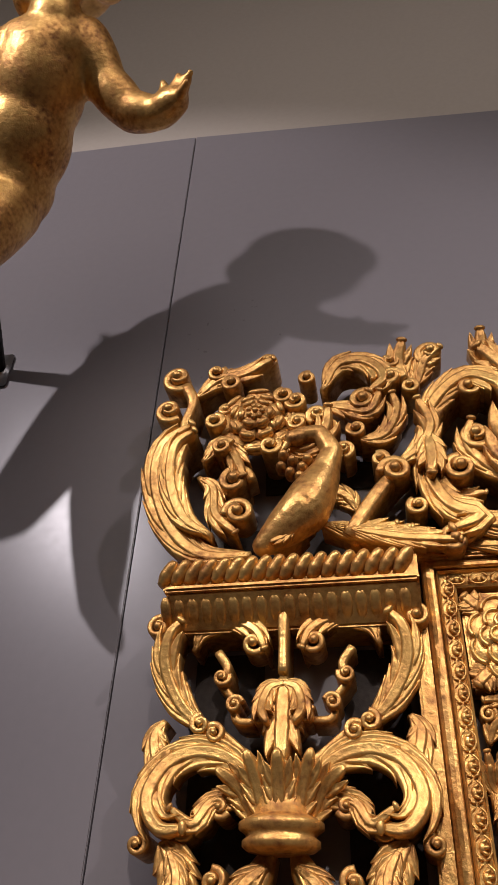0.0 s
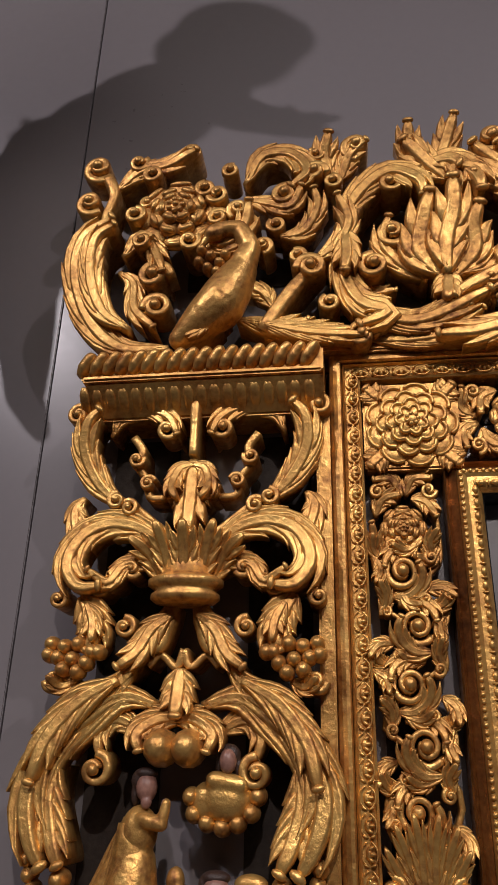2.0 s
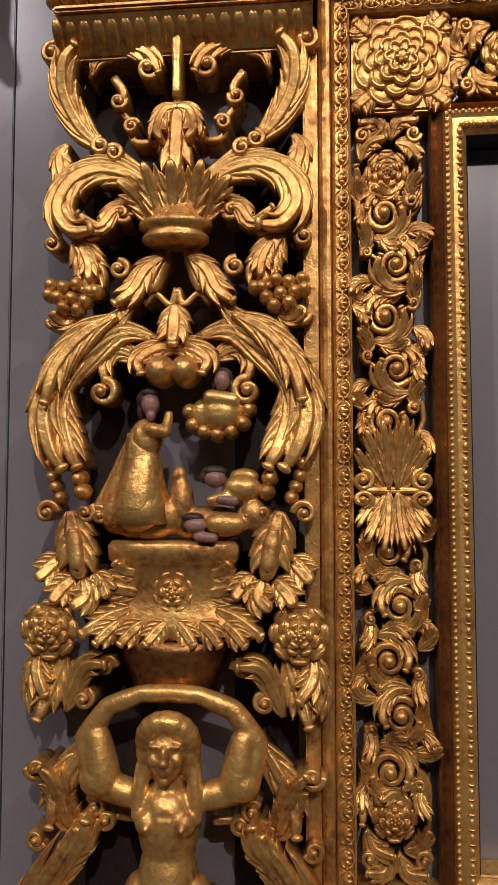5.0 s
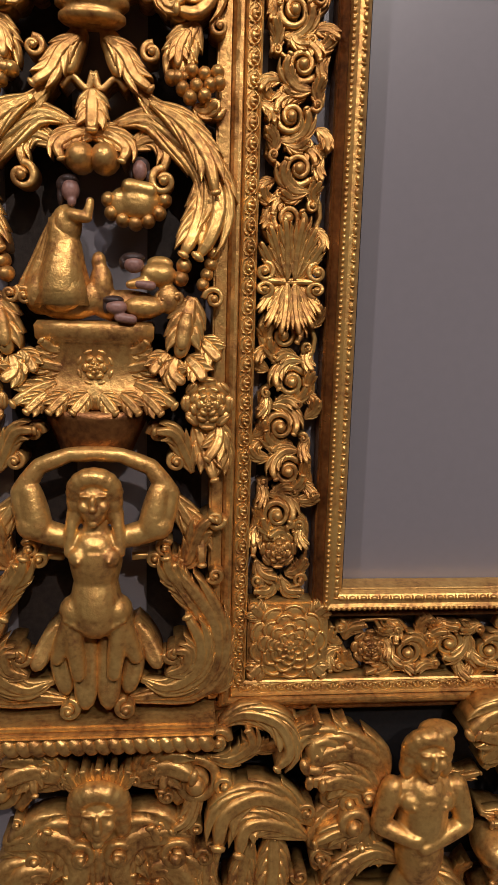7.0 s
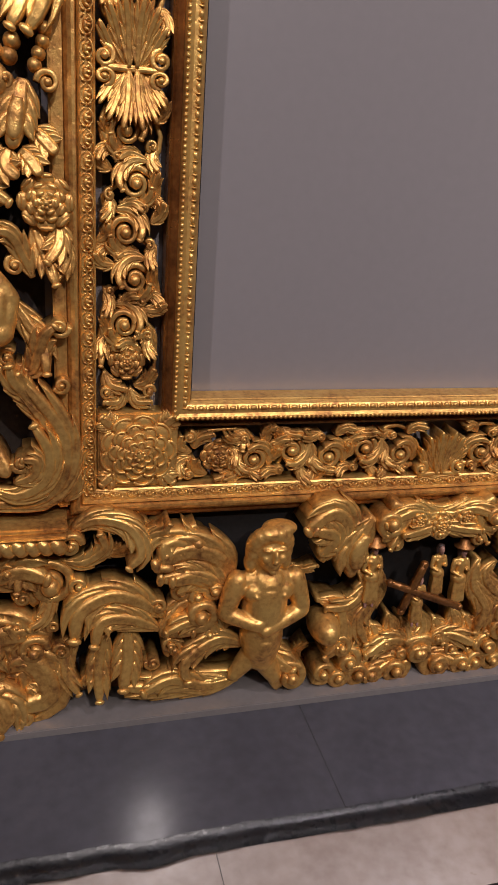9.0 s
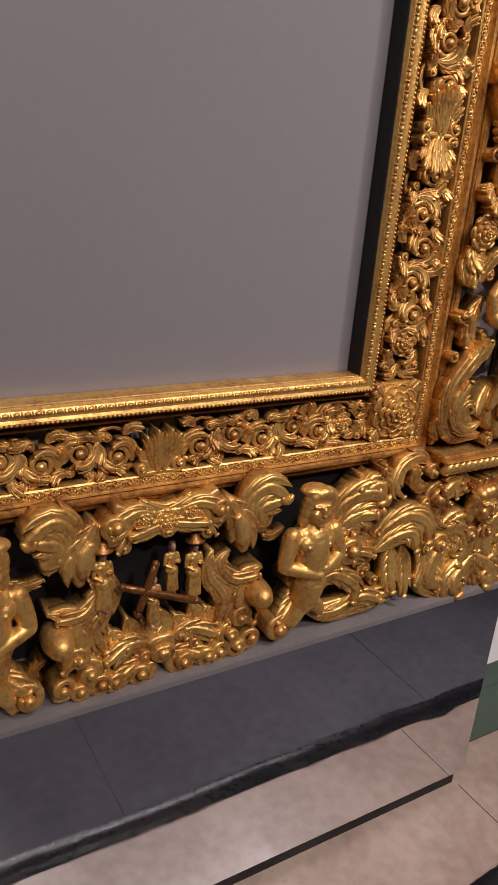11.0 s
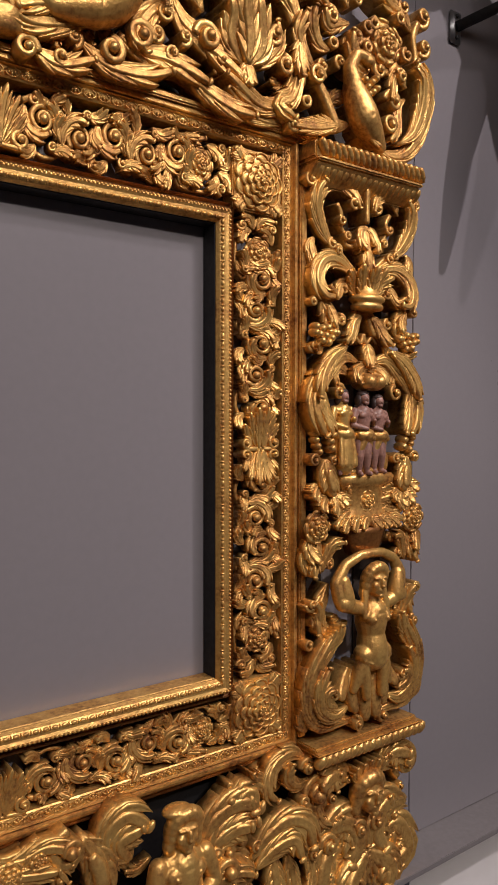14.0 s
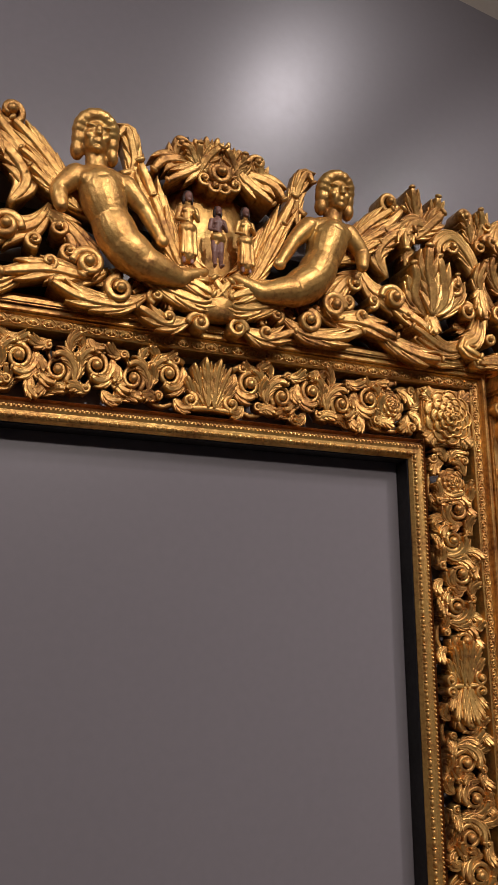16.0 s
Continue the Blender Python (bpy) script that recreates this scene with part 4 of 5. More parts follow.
leaf("acanthus_leaf", HALF, [(-74.2, 253.4), (-70.8, 252.0), (-67.4, 250.5), (-65.7, 253.6)], w=2.68, d=3.5, rise=2, lobes=3)
leaf("acanthus_leaf", HALF, [(-69.1, 246.5), (-65.8, 246.7), (-63.6, 250.2), (-64.0, 253.4)], w=2.65, d=3, rise=2, lobes=3)
curl("scroll", HALF, [(-68.2, 252.8)], r=2.14, d=4, w=1.26, a0=0, turns=1.3, way=1)
balls("carved_bead", HALF, [(-76.5, 259.1), (-69.5, 248.1), (-61.4, 255.4), (-63.8, 260.8), (-73.7, 249.0), (-71.5, 244.6), (-66.6, 242.2), (-62.1, 234.1)], r=1.53, d=3.5)
leaf("upright_leaf", HALF, [(-61.4, 256.5), (-62.5, 260.6), (-61.6, 264.4)], w=3.65, d=2.5, rise=2, lobes=3)
leaf("upright_leaf", HALF, [(-60.1, 256.4), (-58.7, 260.2), (-56.0, 262.2)], w=3.01, d=2.5, rise=2, lobes=3)
curl("scroll", HALF, [(-57.6, 262.0)], r=2.22, d=3, w=1.31, a0=-90, turns=1.2, way=-1)
leaf("upright_leaf", HALF, [(-48.5, 256.2), (-49.8, 260.3), (-49.9, 264.6)], w=3.56, d=3, rise=2, lobes=3)
leaf("upright_leaf", HALF, [(-46.5, 255.9), (-44.8, 260.2), (-43.1, 265.3)], w=3.52, d=3, rise=2, lobes=3)
leaf("acanthus_leaf", HALF, [(-48.0, 257.2), (-43.9, 257.3), (-41.1, 253.2), (-40.7, 249.9)], w=4.10, d=3.5, rise=2, lobes=4)
balls("carved_bead", HALF, [(-41.4, 253.7), (-53.2, 253.4), (-63.9, 256.8)], r=2.09, d=4)
leaf("tulip_petal", HALF, [(-47.1, 236.7), (-49.8, 240.7), (-49.0, 245.6), (-47.8, 249.6)], w=4.67, d=4, rise=2.5, lobes=4)
leaf("tulip_petal", HALF, [(-46.4, 236.6), (-46.3, 241.4), (-45.0, 246.2), (-44.9, 250.9)], w=4.64, d=5, rise=2.5, lobes=4)
leaf("tulip_petal", HALF, [(-45.6, 236.6), (-42.6, 240.1), (-42.5, 244.0), (-41.4, 246.9)], w=4.20, d=4, rise=2.5, lobes=4)
leaf("acanthus_leaf", HALF, [(-49.0, 236.8), (-52.5, 240.0), (-54.6, 243.1), (-53.6, 247.1)], w=3.03, d=3, rise=2, lobes=3)
curl("scroll", HALF, [(-53.4, 244.5)], r=2.15, d=4, w=1.25, a0=0, turns=1.3, way=-1)
leaf("tulip_cup", HALF, [(-46.3, 237.1), (-46.6, 234.3), (-46.8, 232.1)], w=3.30, d=4.5, rise=1, lobes=2)
leaf("wing", HALF, [(20.3, 243.3), (29.4, 248.7), (37.8, 256.2), (41.1, 259.9)], w=4.10, d=2.5, rise=2, lobes=6)
leaf("wing", HALF, [(26.8, 248.2), (32.3, 254.3), (38.0, 258.8)], w=3.20, d=3.2, rise=2, lobes=5)
leaf("wing", HALF, [(25.5, 246.7), (30.8, 250.2), (36.3, 253.7)], w=2.62, d=3.5, rise=1.5, lobes=5)
leaf("wing", HALF, [(25.2, 244.8), (30.0, 247.6), (34.6, 250.7)], w=2.34, d=3.8, rise=1.5, lobes=5)
curl("scroll", HALF, [(38.0, 261.0)], r=2.49, d=3, w=1.52, a0=0, turns=1.2, way=-1)
leaf("acanthus_leaf", HALF, [(16.8, 251.0), (16.3, 257.0), (18.2, 262.5), (19.7, 260.3)], w=3.09, d=3, rise=2, lobes=4)
stem("carved_stem", HALF, [(19.5, 262.8), (16.9, 260.3), (16.2, 255.8), (18.7, 253.9)], w=1.76, d=2.5)
leaf("palm_leaf", HALF, [(1.5, 230.2), (6.0, 237.1), (10.7, 246.1), (15.6, 256.9)], w=4.08, d=2.5, rise=2, lobes=6)
leaf("palm_leaf", HALF, [(2.6, 231.5), (8.3, 239.8), (13.1, 250.2)], w=3.03, d=3.5, rise=1.5, lobes=6)
leaf("tail_leaf", HALF, [(15.3, 235.3), (8.2, 232.4), (2.6, 231.5), (-1.8, 235.7)], w=3.79, d=4, rise=2, lobes=6)
leaf("tail_leaf", HALF, [(14.1, 236.9), (7.1, 235.1), (1.5, 232.4)], w=3.44, d=4.6, rise=1.5, lobes=6)
leaf("acanthus_leaf", HALF, [(20.1, 235.0), (23.8, 233.2), (30.1, 233.1), (37.9, 230.7)], w=3.76, d=3, rise=2, lobes=4)
leaf("acanthus_leaf", HALF, [(30.6, 245.2), (33.1, 240.8), (38.3, 238.0), (46.2, 233.1)], w=3.93, d=3, rise=2, lobes=4)
leaf("acanthus_leaf", HALF, [(31.9, 244.2), (26.6, 240.8), (23.2, 235.5), (25.0, 232.3)], w=3.68, d=3, rise=2, lobes=4)
curl("scroll", HALF, [(23.8, 235.0)], r=2.70, d=4, w=1.60, a0=0, turns=1.3, way=1)
curl("scroll", HALF, [(37.6, 239.1)], r=2.62, d=4, w=1.57, a0=180, turns=1.3, way=-1)
curl("scroll", HALF, [(18.2, 231.2)], r=2.38, d=4, w=1.43, a0=90, turns=1.3, way=-1)
leaf("acanthus_leaf", HALF, [(12.9, 231.5), (17.6, 228.8), (24.9, 228.8), (30.0, 230.7)], w=3.16, d=3.5, rise=1.5, lobes=4)
leaf("acanthus_leaf", HALF, [(32.8, 234.7), (36.5, 230.5), (43.1, 227.8), (48.6, 227.3)], w=3.39, d=3.5, rise=1.5, lobes=4)
leaf("acanthus_leaf", HALF, [(4.9, 228.0), (9.4, 226.5), (15.2, 228.5)], w=2.94, d=3.5, rise=1.5, lobes=4)
curl("scroll", HALF, [(3.7, 227.3)], r=1.99, d=4, w=1.22, a0=0, turns=1.2, way=1)
balls("carved_bead", HALF, [(27.1, 236.7), (30.2, 234.2), (32.9, 237.7), (9.4, 227.6), (11.7, 231.3), (40.9, 236.0), (44.0, 231.6), (29.1, 240.7)], r=1.62, d=4)
leaf("acanthus_leaf", HALF, [(37.2, 244.0), (34.7, 248.5), (37.7, 252.9), (43.4, 255.4)], w=4.07, d=3, rise=2, lobes=4)
leaf("acanthus_leaf", HALF, [(44.7, 254.4), (49.4, 259.3), (51.0, 261.0)], w=4.32, d=3, rise=2, lobes=4)
leaf("shell_rib", HALF, [(-4.3, 256.9), (-2.7, 260.3), (-0.4, 262.7)], w=3.06, d=4, rise=2, lobes=3)
leaf("shell_rib", HALF, [(-4.1, 257.0), (-4.4, 259.9), (-4.6, 262.6)], w=3.04, d=3.8, rise=2, lobes=3)
leaf("acanthus_leaf", HALF, [(-2.1, 256.3), (2.5, 259.8), (6.0, 257.0), (10.7, 253.3)], w=3.14, d=3.5, rise=2, lobes=4)
leaf("acanthus_leaf", HALF, [(1.3, 257.1), (6.0, 259.5), (10.8, 258.2), (13.2, 255.1)], w=3.71, d=3, rise=2, lobes=4)
leaf("acanthus_leaf", HALF, [(0.2, 259.2), (3.6, 260.1), (4.2, 263.3)], w=3.14, d=3, rise=1.5, lobes=3)
leaf("acanthus_leaf", HALF, [(4.8, 259.2), (8.4, 260.0), (8.1, 263.1)], w=3.21, d=3, rise=1.5, lobes=3)
curl("scroll", HALF, [(3.6, 262.2)], r=1.82, d=3.5, w=1.21, a0=-90, turns=1.2, way=-1)
curl("scroll", HALF, [(7.8, 262.4)], r=1.86, d=3.5, w=1.24, a0=-90, turns=1.2, way=-1)
curl("scroll", HALF, [(0.2, 258.0)], r=2.37, d=4, w=1.42, a0=90, turns=1.2, way=1)
leaf("acanthus_leaf", HALF, [(9.5, 249.4), (7.1, 244.3), (4.8, 239.2), (1.5, 236.3)], w=2.76, d=3, rise=1, lobes=4)
balls("carved_bead", HALF, [(0.8, 255.2), (3.1, 256.3)], r=1.43, d=4)
leaf("wing", HALF, [(36.5, 88.0), (39.7, 92.7), (45.0, 94.6), (50.0, 92.7)], w=4.34, d=3, rise=2, lobes=4)
leaf("wing", HALF, [(37.5, 86.6), (42.6, 89.8), (49.2, 90.2)], w=3.79, d=3.5, rise=1.5, lobes=4)
leaf("wing", HALF, [(21.1, 90.2), (17.3, 96.7), (20.5, 99.9), (25.0, 97.0)], w=3.78, d=3, rise=2, lobes=5)
leaf("wing", HALF, [(21.5, 91.4), (19.5, 95.3), (23.6, 97.2)], w=3.32, d=3.5, rise=1.5, lobes=5)
leaf("cartouche", HALF, [(12.7, 98.5), (15.8, 92.8), (15.8, 87.3)], w=6.33, d=3.5, rise=1, lobes=2)
leaf("cartouche", HALF, [(13.8, 95.4), (15.3, 92.2), (15.3, 89.2)], w=3.30, d=5, rise=.5, lobes=0)
curl("scroll", HALF, [(9.8, 97.7)], r=3.13, d=4, w=1.80, a0=90, turns=1.3, way=1)
leaf("acanthus_leaf", HALF, [(13.8, 87.6), (11.8, 84.9), (14.8, 81.2), (20.0, 81.6)], w=3.99, d=3, rise=2, lobes=4)
leaf("acanthus_leaf", HALF, [(21.1, 82.7), (16.9, 80.9), (15.9, 74.6), (19.1, 71.3)], w=4.67, d=3.5, rise=2, lobes=4)
balls("fruit", HALF, [(19.7, 77.8)], r=3.72, d=4.5)
balls("fruit", HALF, [(25.1, 68.3)], r=3.39, d=4.5)
balls("fruit", HALF, [(16.1, 73.2), (14.1, 69.7), (11.9, 66.8), (15.9, 66.6), (19.0, 67.9)], r=2.51, d=4.5)
leaf("tail_leaf", HALF, [(31.8, 76.9), (28.5, 72.1), (24.9, 69.4)], w=5.88, d=3.5, rise=2, lobes=5)
leaf("tail_leaf", HALF, [(32.5, 69.9), (39.6, 67.8), (47.1, 68.5), (54.7, 69.9)], w=5.83, d=3.5, rise=2, lobes=6)
leaf("acanthus_leaf", HALF, [(33.6, 75.2), (39.0, 77.0), (44.4, 73.3), (43.7, 69.8)], w=4.71, d=4, rise=2, lobes=4)
leaf("acanthus_leaf", HALF, [(38.9, 83.8), (44.7, 84.2), (47.4, 79.7), (43.0, 79.1)], w=4.35, d=3, rise=2, lobes=4)
curl("scroll", HALF, [(42.1, 82.6)], r=3.30, d=4, w=1.95, a0=0, turns=1.3, way=-1)
balls("carved_bead", HALF, [(40.2, 78.2), (46.1, 75.8), (36.7, 80.8), (28.7, 78.1)], r=2.36, d=4)
leaf("acanthus_leaf", HALF, [(-3.0, 99.2), (1.6, 98.1), (6.0, 99.2), (11.1, 97.5)], w=3.52, d=3.5, rise=2, lobes=5)
leaf("acanthus_leaf", HALF, [(-1.6, 96.8), (3.1, 95.7), (7.7, 95.6)], w=3.29, d=4, rise=2, lobes=4)
flower("carved_flower", HALF, [(4.5, 97.7)], r=3.52, d=4)
balls("carved_bead", HALF, [(10.2, 95.3), (0.3, 94.9), (8.1, 93.2)], r=1.86, d=4.5)
leaf("ground_leaf", HALF, [(1.3, 71.1), (6.0, 72.7), (11.3, 70.9)], w=4.50, d=3.5, rise=2, lobes=4)
leaf("ground_leaf", HALF, [(0.4, 68.7), (5.5, 67.6), (10.8, 65.7)], w=4.58, d=3.5, rise=2, lobes=4)
balls("fruit", HALF, [(9.4, 66.4), (4.3, 66.5), (0.3, 70.1)], r=2.96, d=4)
leaf("acanthus_leaf", HALF, [(10.0, 88.2), (9.5, 83.4), (12.8, 77.8), (11.0, 73.0)], w=4.00, d=3, rise=2, lobes=4)
leaf("acanthus_leaf", HALF, [(-63.1, 98.2), (-58.9, 100.4), (-53.8, 99.1), (-52.0, 95.0), (-54.1, 92.6)], w=4.09, d=3, rise=2.5, lobes=7)
leaf("acanthus_leaf", HALF, [(-52.8, 93.5), (-50.7, 97.4), (-48.5, 98.7), (-47.7, 100.2)], w=2.85, d=3.5, rise=2, lobes=4)
leaf("acanthus_leaf", HALF, [(-64.1, 93.4), (-60.7, 93.1), (-57.7, 95.9), (-58.5, 98.9)], w=3.17, d=3, rise=2, lobes=4)
curl("scroll", HALF, [(-62.8, 96.8)], r=1.82, d=4, w=1.09, a0=0, turns=1.3, way=1)
curl("scroll", HALF, [(-61.6, 89.6)], r=1.70, d=4, w=1.04, a0=0, turns=1.3, way=-1)
leaf("acanthus_leaf", HALF, [(-48.0, 82.4), (-52.7, 86.2), (-57.2, 87.7), (-61.6, 85.5), (-62.6, 80.7)], w=5.82, d=4, rise=2.5, lobes=6)
leaf("acanthus_leaf", HALF, [(-48.9, 80.3), (-53.6, 83.0), (-58.1, 83.5), (-59.5, 79.3)], w=4.93, d=4.5, rise=2, lobes=6)
leaf("hanging_leaf", HALF, [(-54.0, 80.9), (-53.9, 75.3), (-54.8, 69.6)], w=5.20, d=4, rise=2, lobes=5)
leaf("hanging_leaf", HALF, [(-57.2, 80.1), (-58.6, 74.7), (-58.6, 67.8)], w=4.11, d=4, rise=2, lobes=5)
leaf("acanthus_leaf", HALF, [(-60.8, 80.5), (-63.5, 77.5), (-64.0, 73.1), (-61.8, 69.4)], w=3.46, d=3.5, rise=2, lobes=5)
balls("carved_bead", HALF, [(-64.4, 77.7), (-60.0, 71.5), (-49.7, 73.6), (-46.9, 76.7), (-44.9, 74.2), (-42.1, 76.1), (-49.0, 84.7)], r=1.90, d=4.5)
leaf("tail_leaf", HALF, [(-34.6, 68.0), (-40.7, 67.7), (-46.7, 70.3), (-51.5, 68.5)], w=4.79, d=4, rise=2, lobes=6)
leaf("acanthus_leaf", HALF, [(-37.0, 74.4), (-40.3, 80.5), (-44.2, 81.5), (-48.0, 80.2)], w=3.75, d=4, rise=2, lobes=5)
leaf("wing", HALF, [(-38.4, 89.2), (-42.8, 92.7), (-47.5, 96.2), (-48.3, 92.1)], w=4.42, d=3, rise=2, lobes=6)
leaf("wing", HALF, [(-39.7, 87.1), (-43.6, 89.6), (-47.3, 89.9)], w=3.62, d=3.5, rise=2, lobes=5)
curl("scroll", HALF, [(-43.0, 95.8)], r=2.55, d=3, w=1.47, a0=90, turns=1.3, way=1)
balls("fruit", HALF, [(-45.4, 87.1), (-42.5, 85.7), (-39.7, 86.6)], r=2.26, d=3.5)
leaf("acanthus_leaf", HALF, [(-68.2, 93.7), (-65.9, 89.5), (-66.8, 84.4), (-69.5, 82.6)], w=2.87, d=3, rise=2, lobes=4)
leaf("acanthus_leaf", HALF, [(-72.1, 79.7), (-69.8, 73.9), (-66.2, 73.4), (-65.5, 68.8)], w=3.03, d=3, rise=2, lobes=4)
curl("scroll", HALF, [(-68.8, 78.2)], r=2.34, d=4, w=1.37, a0=0, turns=1.3, way=1)
leaf("acanthus_leaf", HALF, [(-68.1, 70.3), (-71.7, 68.5), (-73.4, 69.9)], w=3.46, d=3.5, rise=2, lobes=4)
balls("carved_bead", HALF, [(-71.2, 82.8), (-65.6, 82.2), (-70.1, 87.8)], r=1.55, d=4)

# ---- carved figures ----
P1 = PIL_ONE


def head(u, v, d, s=1.0, turn=0.0, hair=True):
    """Masses of a carved head, s = 1 about 8 cm high; turn moves the face sideways."""
    t = turn * s
    out = [(u, v, d, 2.3 * s, 3.2 * s, 2.3 * s), (u + t * 0.5, v - 1.5 * s, d + 0.9 * s, 1.6 * s, 1.7 * s, 1.6 * s), (u + t, v - 0.1 * s, d + 2.5 * s, 0.42 * s, 1.0 * s, 0.55 * s), (u + t, v - 0.8 * s, d + 2.75 * s, 0.55 * s, 0.4 * s, 0.45 * s),
        (u + t - 0.95 * s, v + 0.75 * s, d + 2.05 * s, 0.85 * s, 0.28 * s, 0.42 * s), (u + t + 0.95 * s, v + 0.75 * s, d + 2.05 * s, 0.85 * s, 0.28 * s, 0.42 * s), (u + t, v - 1.55 * s, d + 2.4 * s, 0.75 * s, 0.22 * s, 0.36 * s), (u + t, v - 1.95 * s, d + 2.35 * s, 0.6 * s, 0.22 * s, 0.36 * s), (u + t, v - 2.75 * s, d + 2.0 * s, 0.7 * s, 0.5 * s, 0.55 * s),
        (u + t - 1.15 * s, v - 0.75 * s, d + 1.75 * s, 0.75 * s, 0.75 * s, 0.6 * s), (u + t + 1.15 * s, v - 0.75 * s, d + 1.75 * s, 0.75 * s, 0.75 * s, 0.6 * s)]
    if hair:
        for i in range(9):
            a = math.pi * (i / 8)
            out.append((u + 2.2 * s * math.cos(a), v + 0.8 * s + 2.1 * s * math.sin(a), d + 0.2 * s + 0.9 * s * math.sin(a), 1.35 * s, 1.25 * s, 1.4 * s))
        for q in (-1, 1):
            out += [(u + q * 2.4 * s, v - 0.4 * s, d - 0.1 * s, 1.1 * s, 1.7 * s, 1.3 * s), (u + q * 2.5 * s, v - 2.2 * s, d - 0.3 * s, 1.05 * s, 1.6 * s, 1.2 * s)]
    return out


# half figure that bears the basket
arms = []
for q in (-1, 1):
    arms += [(q * 3.4, 128.4, 4.4, q * 7.6, 129.6, 4.6, 1.5, 1.6), (q * 8.3, 130.2, 4.6, 2.2, 2.0, 2.0), (q * 7.6, 130.0, 4.6, q * 8.4, 134.8, 4.4, 2.0, 1.5), (q * 8.9, 130.5, 4.2, q * 10.0, 134.5, 3.8, 1.6, 1.3), (q * 10.0, 134.5, 3.8, q * 7.4, 138.2, 4.0, 1.35, 1.15), (q * 7.4, 138.2, 4.0, q * 3.4, 139.9, 4.4, 1.15, 1.0), (q * 3.4, 139.9, 4.4, 0, 140.1, 4.6, 1.0, 1.0),
        (q * 1.95, 126.4, 6.6, 1.55, 1.5, 1.3), (q * 2.0, 126.2, 7.8, 0.4, 0.4, 0.4), (q * 2.9, 132.0, 5.2, q * 3.4, 126.8, 6.0, 0.9, 0.7), (q * 2.6, 118.4, 5.0, 2.4, 2.2, 2.4), (q * 3.2, 116.6, 5, q * 5.4, 111, 4.6, 1.6, 1.0), (q * 3.2, 116.2, 5.4, q * 2.4, 109, 5.6, 1.4, 1.0)]
    for i in range(6):
        arms.append((q * 0.75 * i, 116.2 + 0.05 * i * i, 7.4 - 0.18 * i, 0.6, 0.5, 0.6))
figure("bust_figure", P1, head(0, 134.2, 5.2, 1.08) + [(0, 131.0, 4.8, 0, 128.5, 4.6, 1.5, 1.8), (0, 127.8, 4.4, 4.3, 2.2, 2.3), (0, 127.0, 4.3, 0, 122.5, 4.5, 3.6, 3.0), (0, 122.5, 4.5, 0, 117.6, 5.0, 3.0, 3.4)] + arms, BRIGHT, 0.0019, "gilded half figure with raised arms")
# crowned mask under the shelf
figure("mask", P1, head(0, 86.6, 3.4, 1.35) + [(0, 86.0, 2.0, 3.6, 5.0, 2.2)], GOLD, 0.002, "gilded mask with a leaf crown")
for i in range(-2, 3):
    leaf("crown_leaf", P1, [(i * 1.5, 89.5), (i * 1.9, 92.0), (i * 2.2, 94.2 - 0.3 * abs(i))], 2.0, 5.0, 1.2, 3)
    leaf("collar_leaf", P1, [(i * 1.5, 81.5), (i * 2.2, 78.5), (i * 2.4, 74.5 + 0.6 * abs(i))], 2.6, 4.0, 1.2, 3)
for s in (-1, 1):
    leaf("acanthus_leaf", P1, [(s * 3.6, 82.0), (s * 6.2, 79.0), (s * 8.5, 80.5), (s * 7.4, 83.5)], 2.8, 3.2, 1.6, 4)
    leaf("acanthus_leaf", P1, [(s * 2.5, 76.5), (s * 6.0, 74.0), (s * 9.0, 75.5), (s * 11.5, 73.0)], 2.8, 3.0, 1.6, 4)
    leaf("acanthus_leaf", P1, [(s * 1.5, 72.5), (s * 4.0, 69.5), (s * 7.5, 69.0), (s * 10.5, 71.0)], 2.8, 3.0, 1.6, 4)
    curl("scroll", P1, [(s * 9.6, 78.0)], 1.7, 3.6, 1.0, 90, 1.3, s)
    balls("carved_bead", P1, [(s * 5.2, 90.5), (s * 7.0, 76.6), (s * 3.4, 67.6), (s * 12.0, 84.0)], 1.3, 4.0)

LEFT, RIGHT = [(pilasters[0], mirror(-XA))], [(pilasters[1], mirror(XA))]
# left scene: kneeling figure, an angel in a cloud, two sleepers on the hillside
figure("kneeling_figure", LEFT, [(-3.4, 169.4, 3.0, 2.0, 2.6, 1.8), (-3.6, 166.5, 2.8, -4.2, 161, 3.0, 2.2, 3.0), (-5.6, 164, 2.2, -7.2, 160.5, 2.4, 1.6, 2.0), (-2.8, 170.6, 4.2, -0.6, 170.2, 5.0, 0.8, 0.7), (-0.6, 170.2, 5, -0.2, 172.2, 5, 0.6, 0.5), (-5.0, 168.5, 2.4, -7.6, 162.5, 2.0, 0.8, 1.4), (-4, 160, 3.6, 2.6, 1.4, 1.6)], BRIGHT, 0.0018, "gilded kneeling figure in a long robe")
lathe("robe", LEFT, [(1.7, 170.2), (1.9, 168.4), (2.1, 166.6), (2.7, 164.0), (3.3, 161.6), (3.7, 159.4)], 3.0, BRIGHT, 0.85, 11, -3.9)
for i in range(3):
    stem("cloak_fold", LEFT, [(-4.6 - 0.3 * i, 170.6 - 0.4 * i), (-6.0 - 0.6 * i, 166.0), (-8.0 - 1.0 * i, 160.4)], 1.3, 3.6 - 0.5 * i)
figure("painted_head", LEFT, [(-2.8, 173.6, 3.4, 1.15, 1.5, 1.2), (-2.6, 172.2, 4.0, 0.6, 0.7, 0.5), (-0.3, 171.9, 5.0, 0.5, 0.8, 0.4)], FLESH, 0.0012)
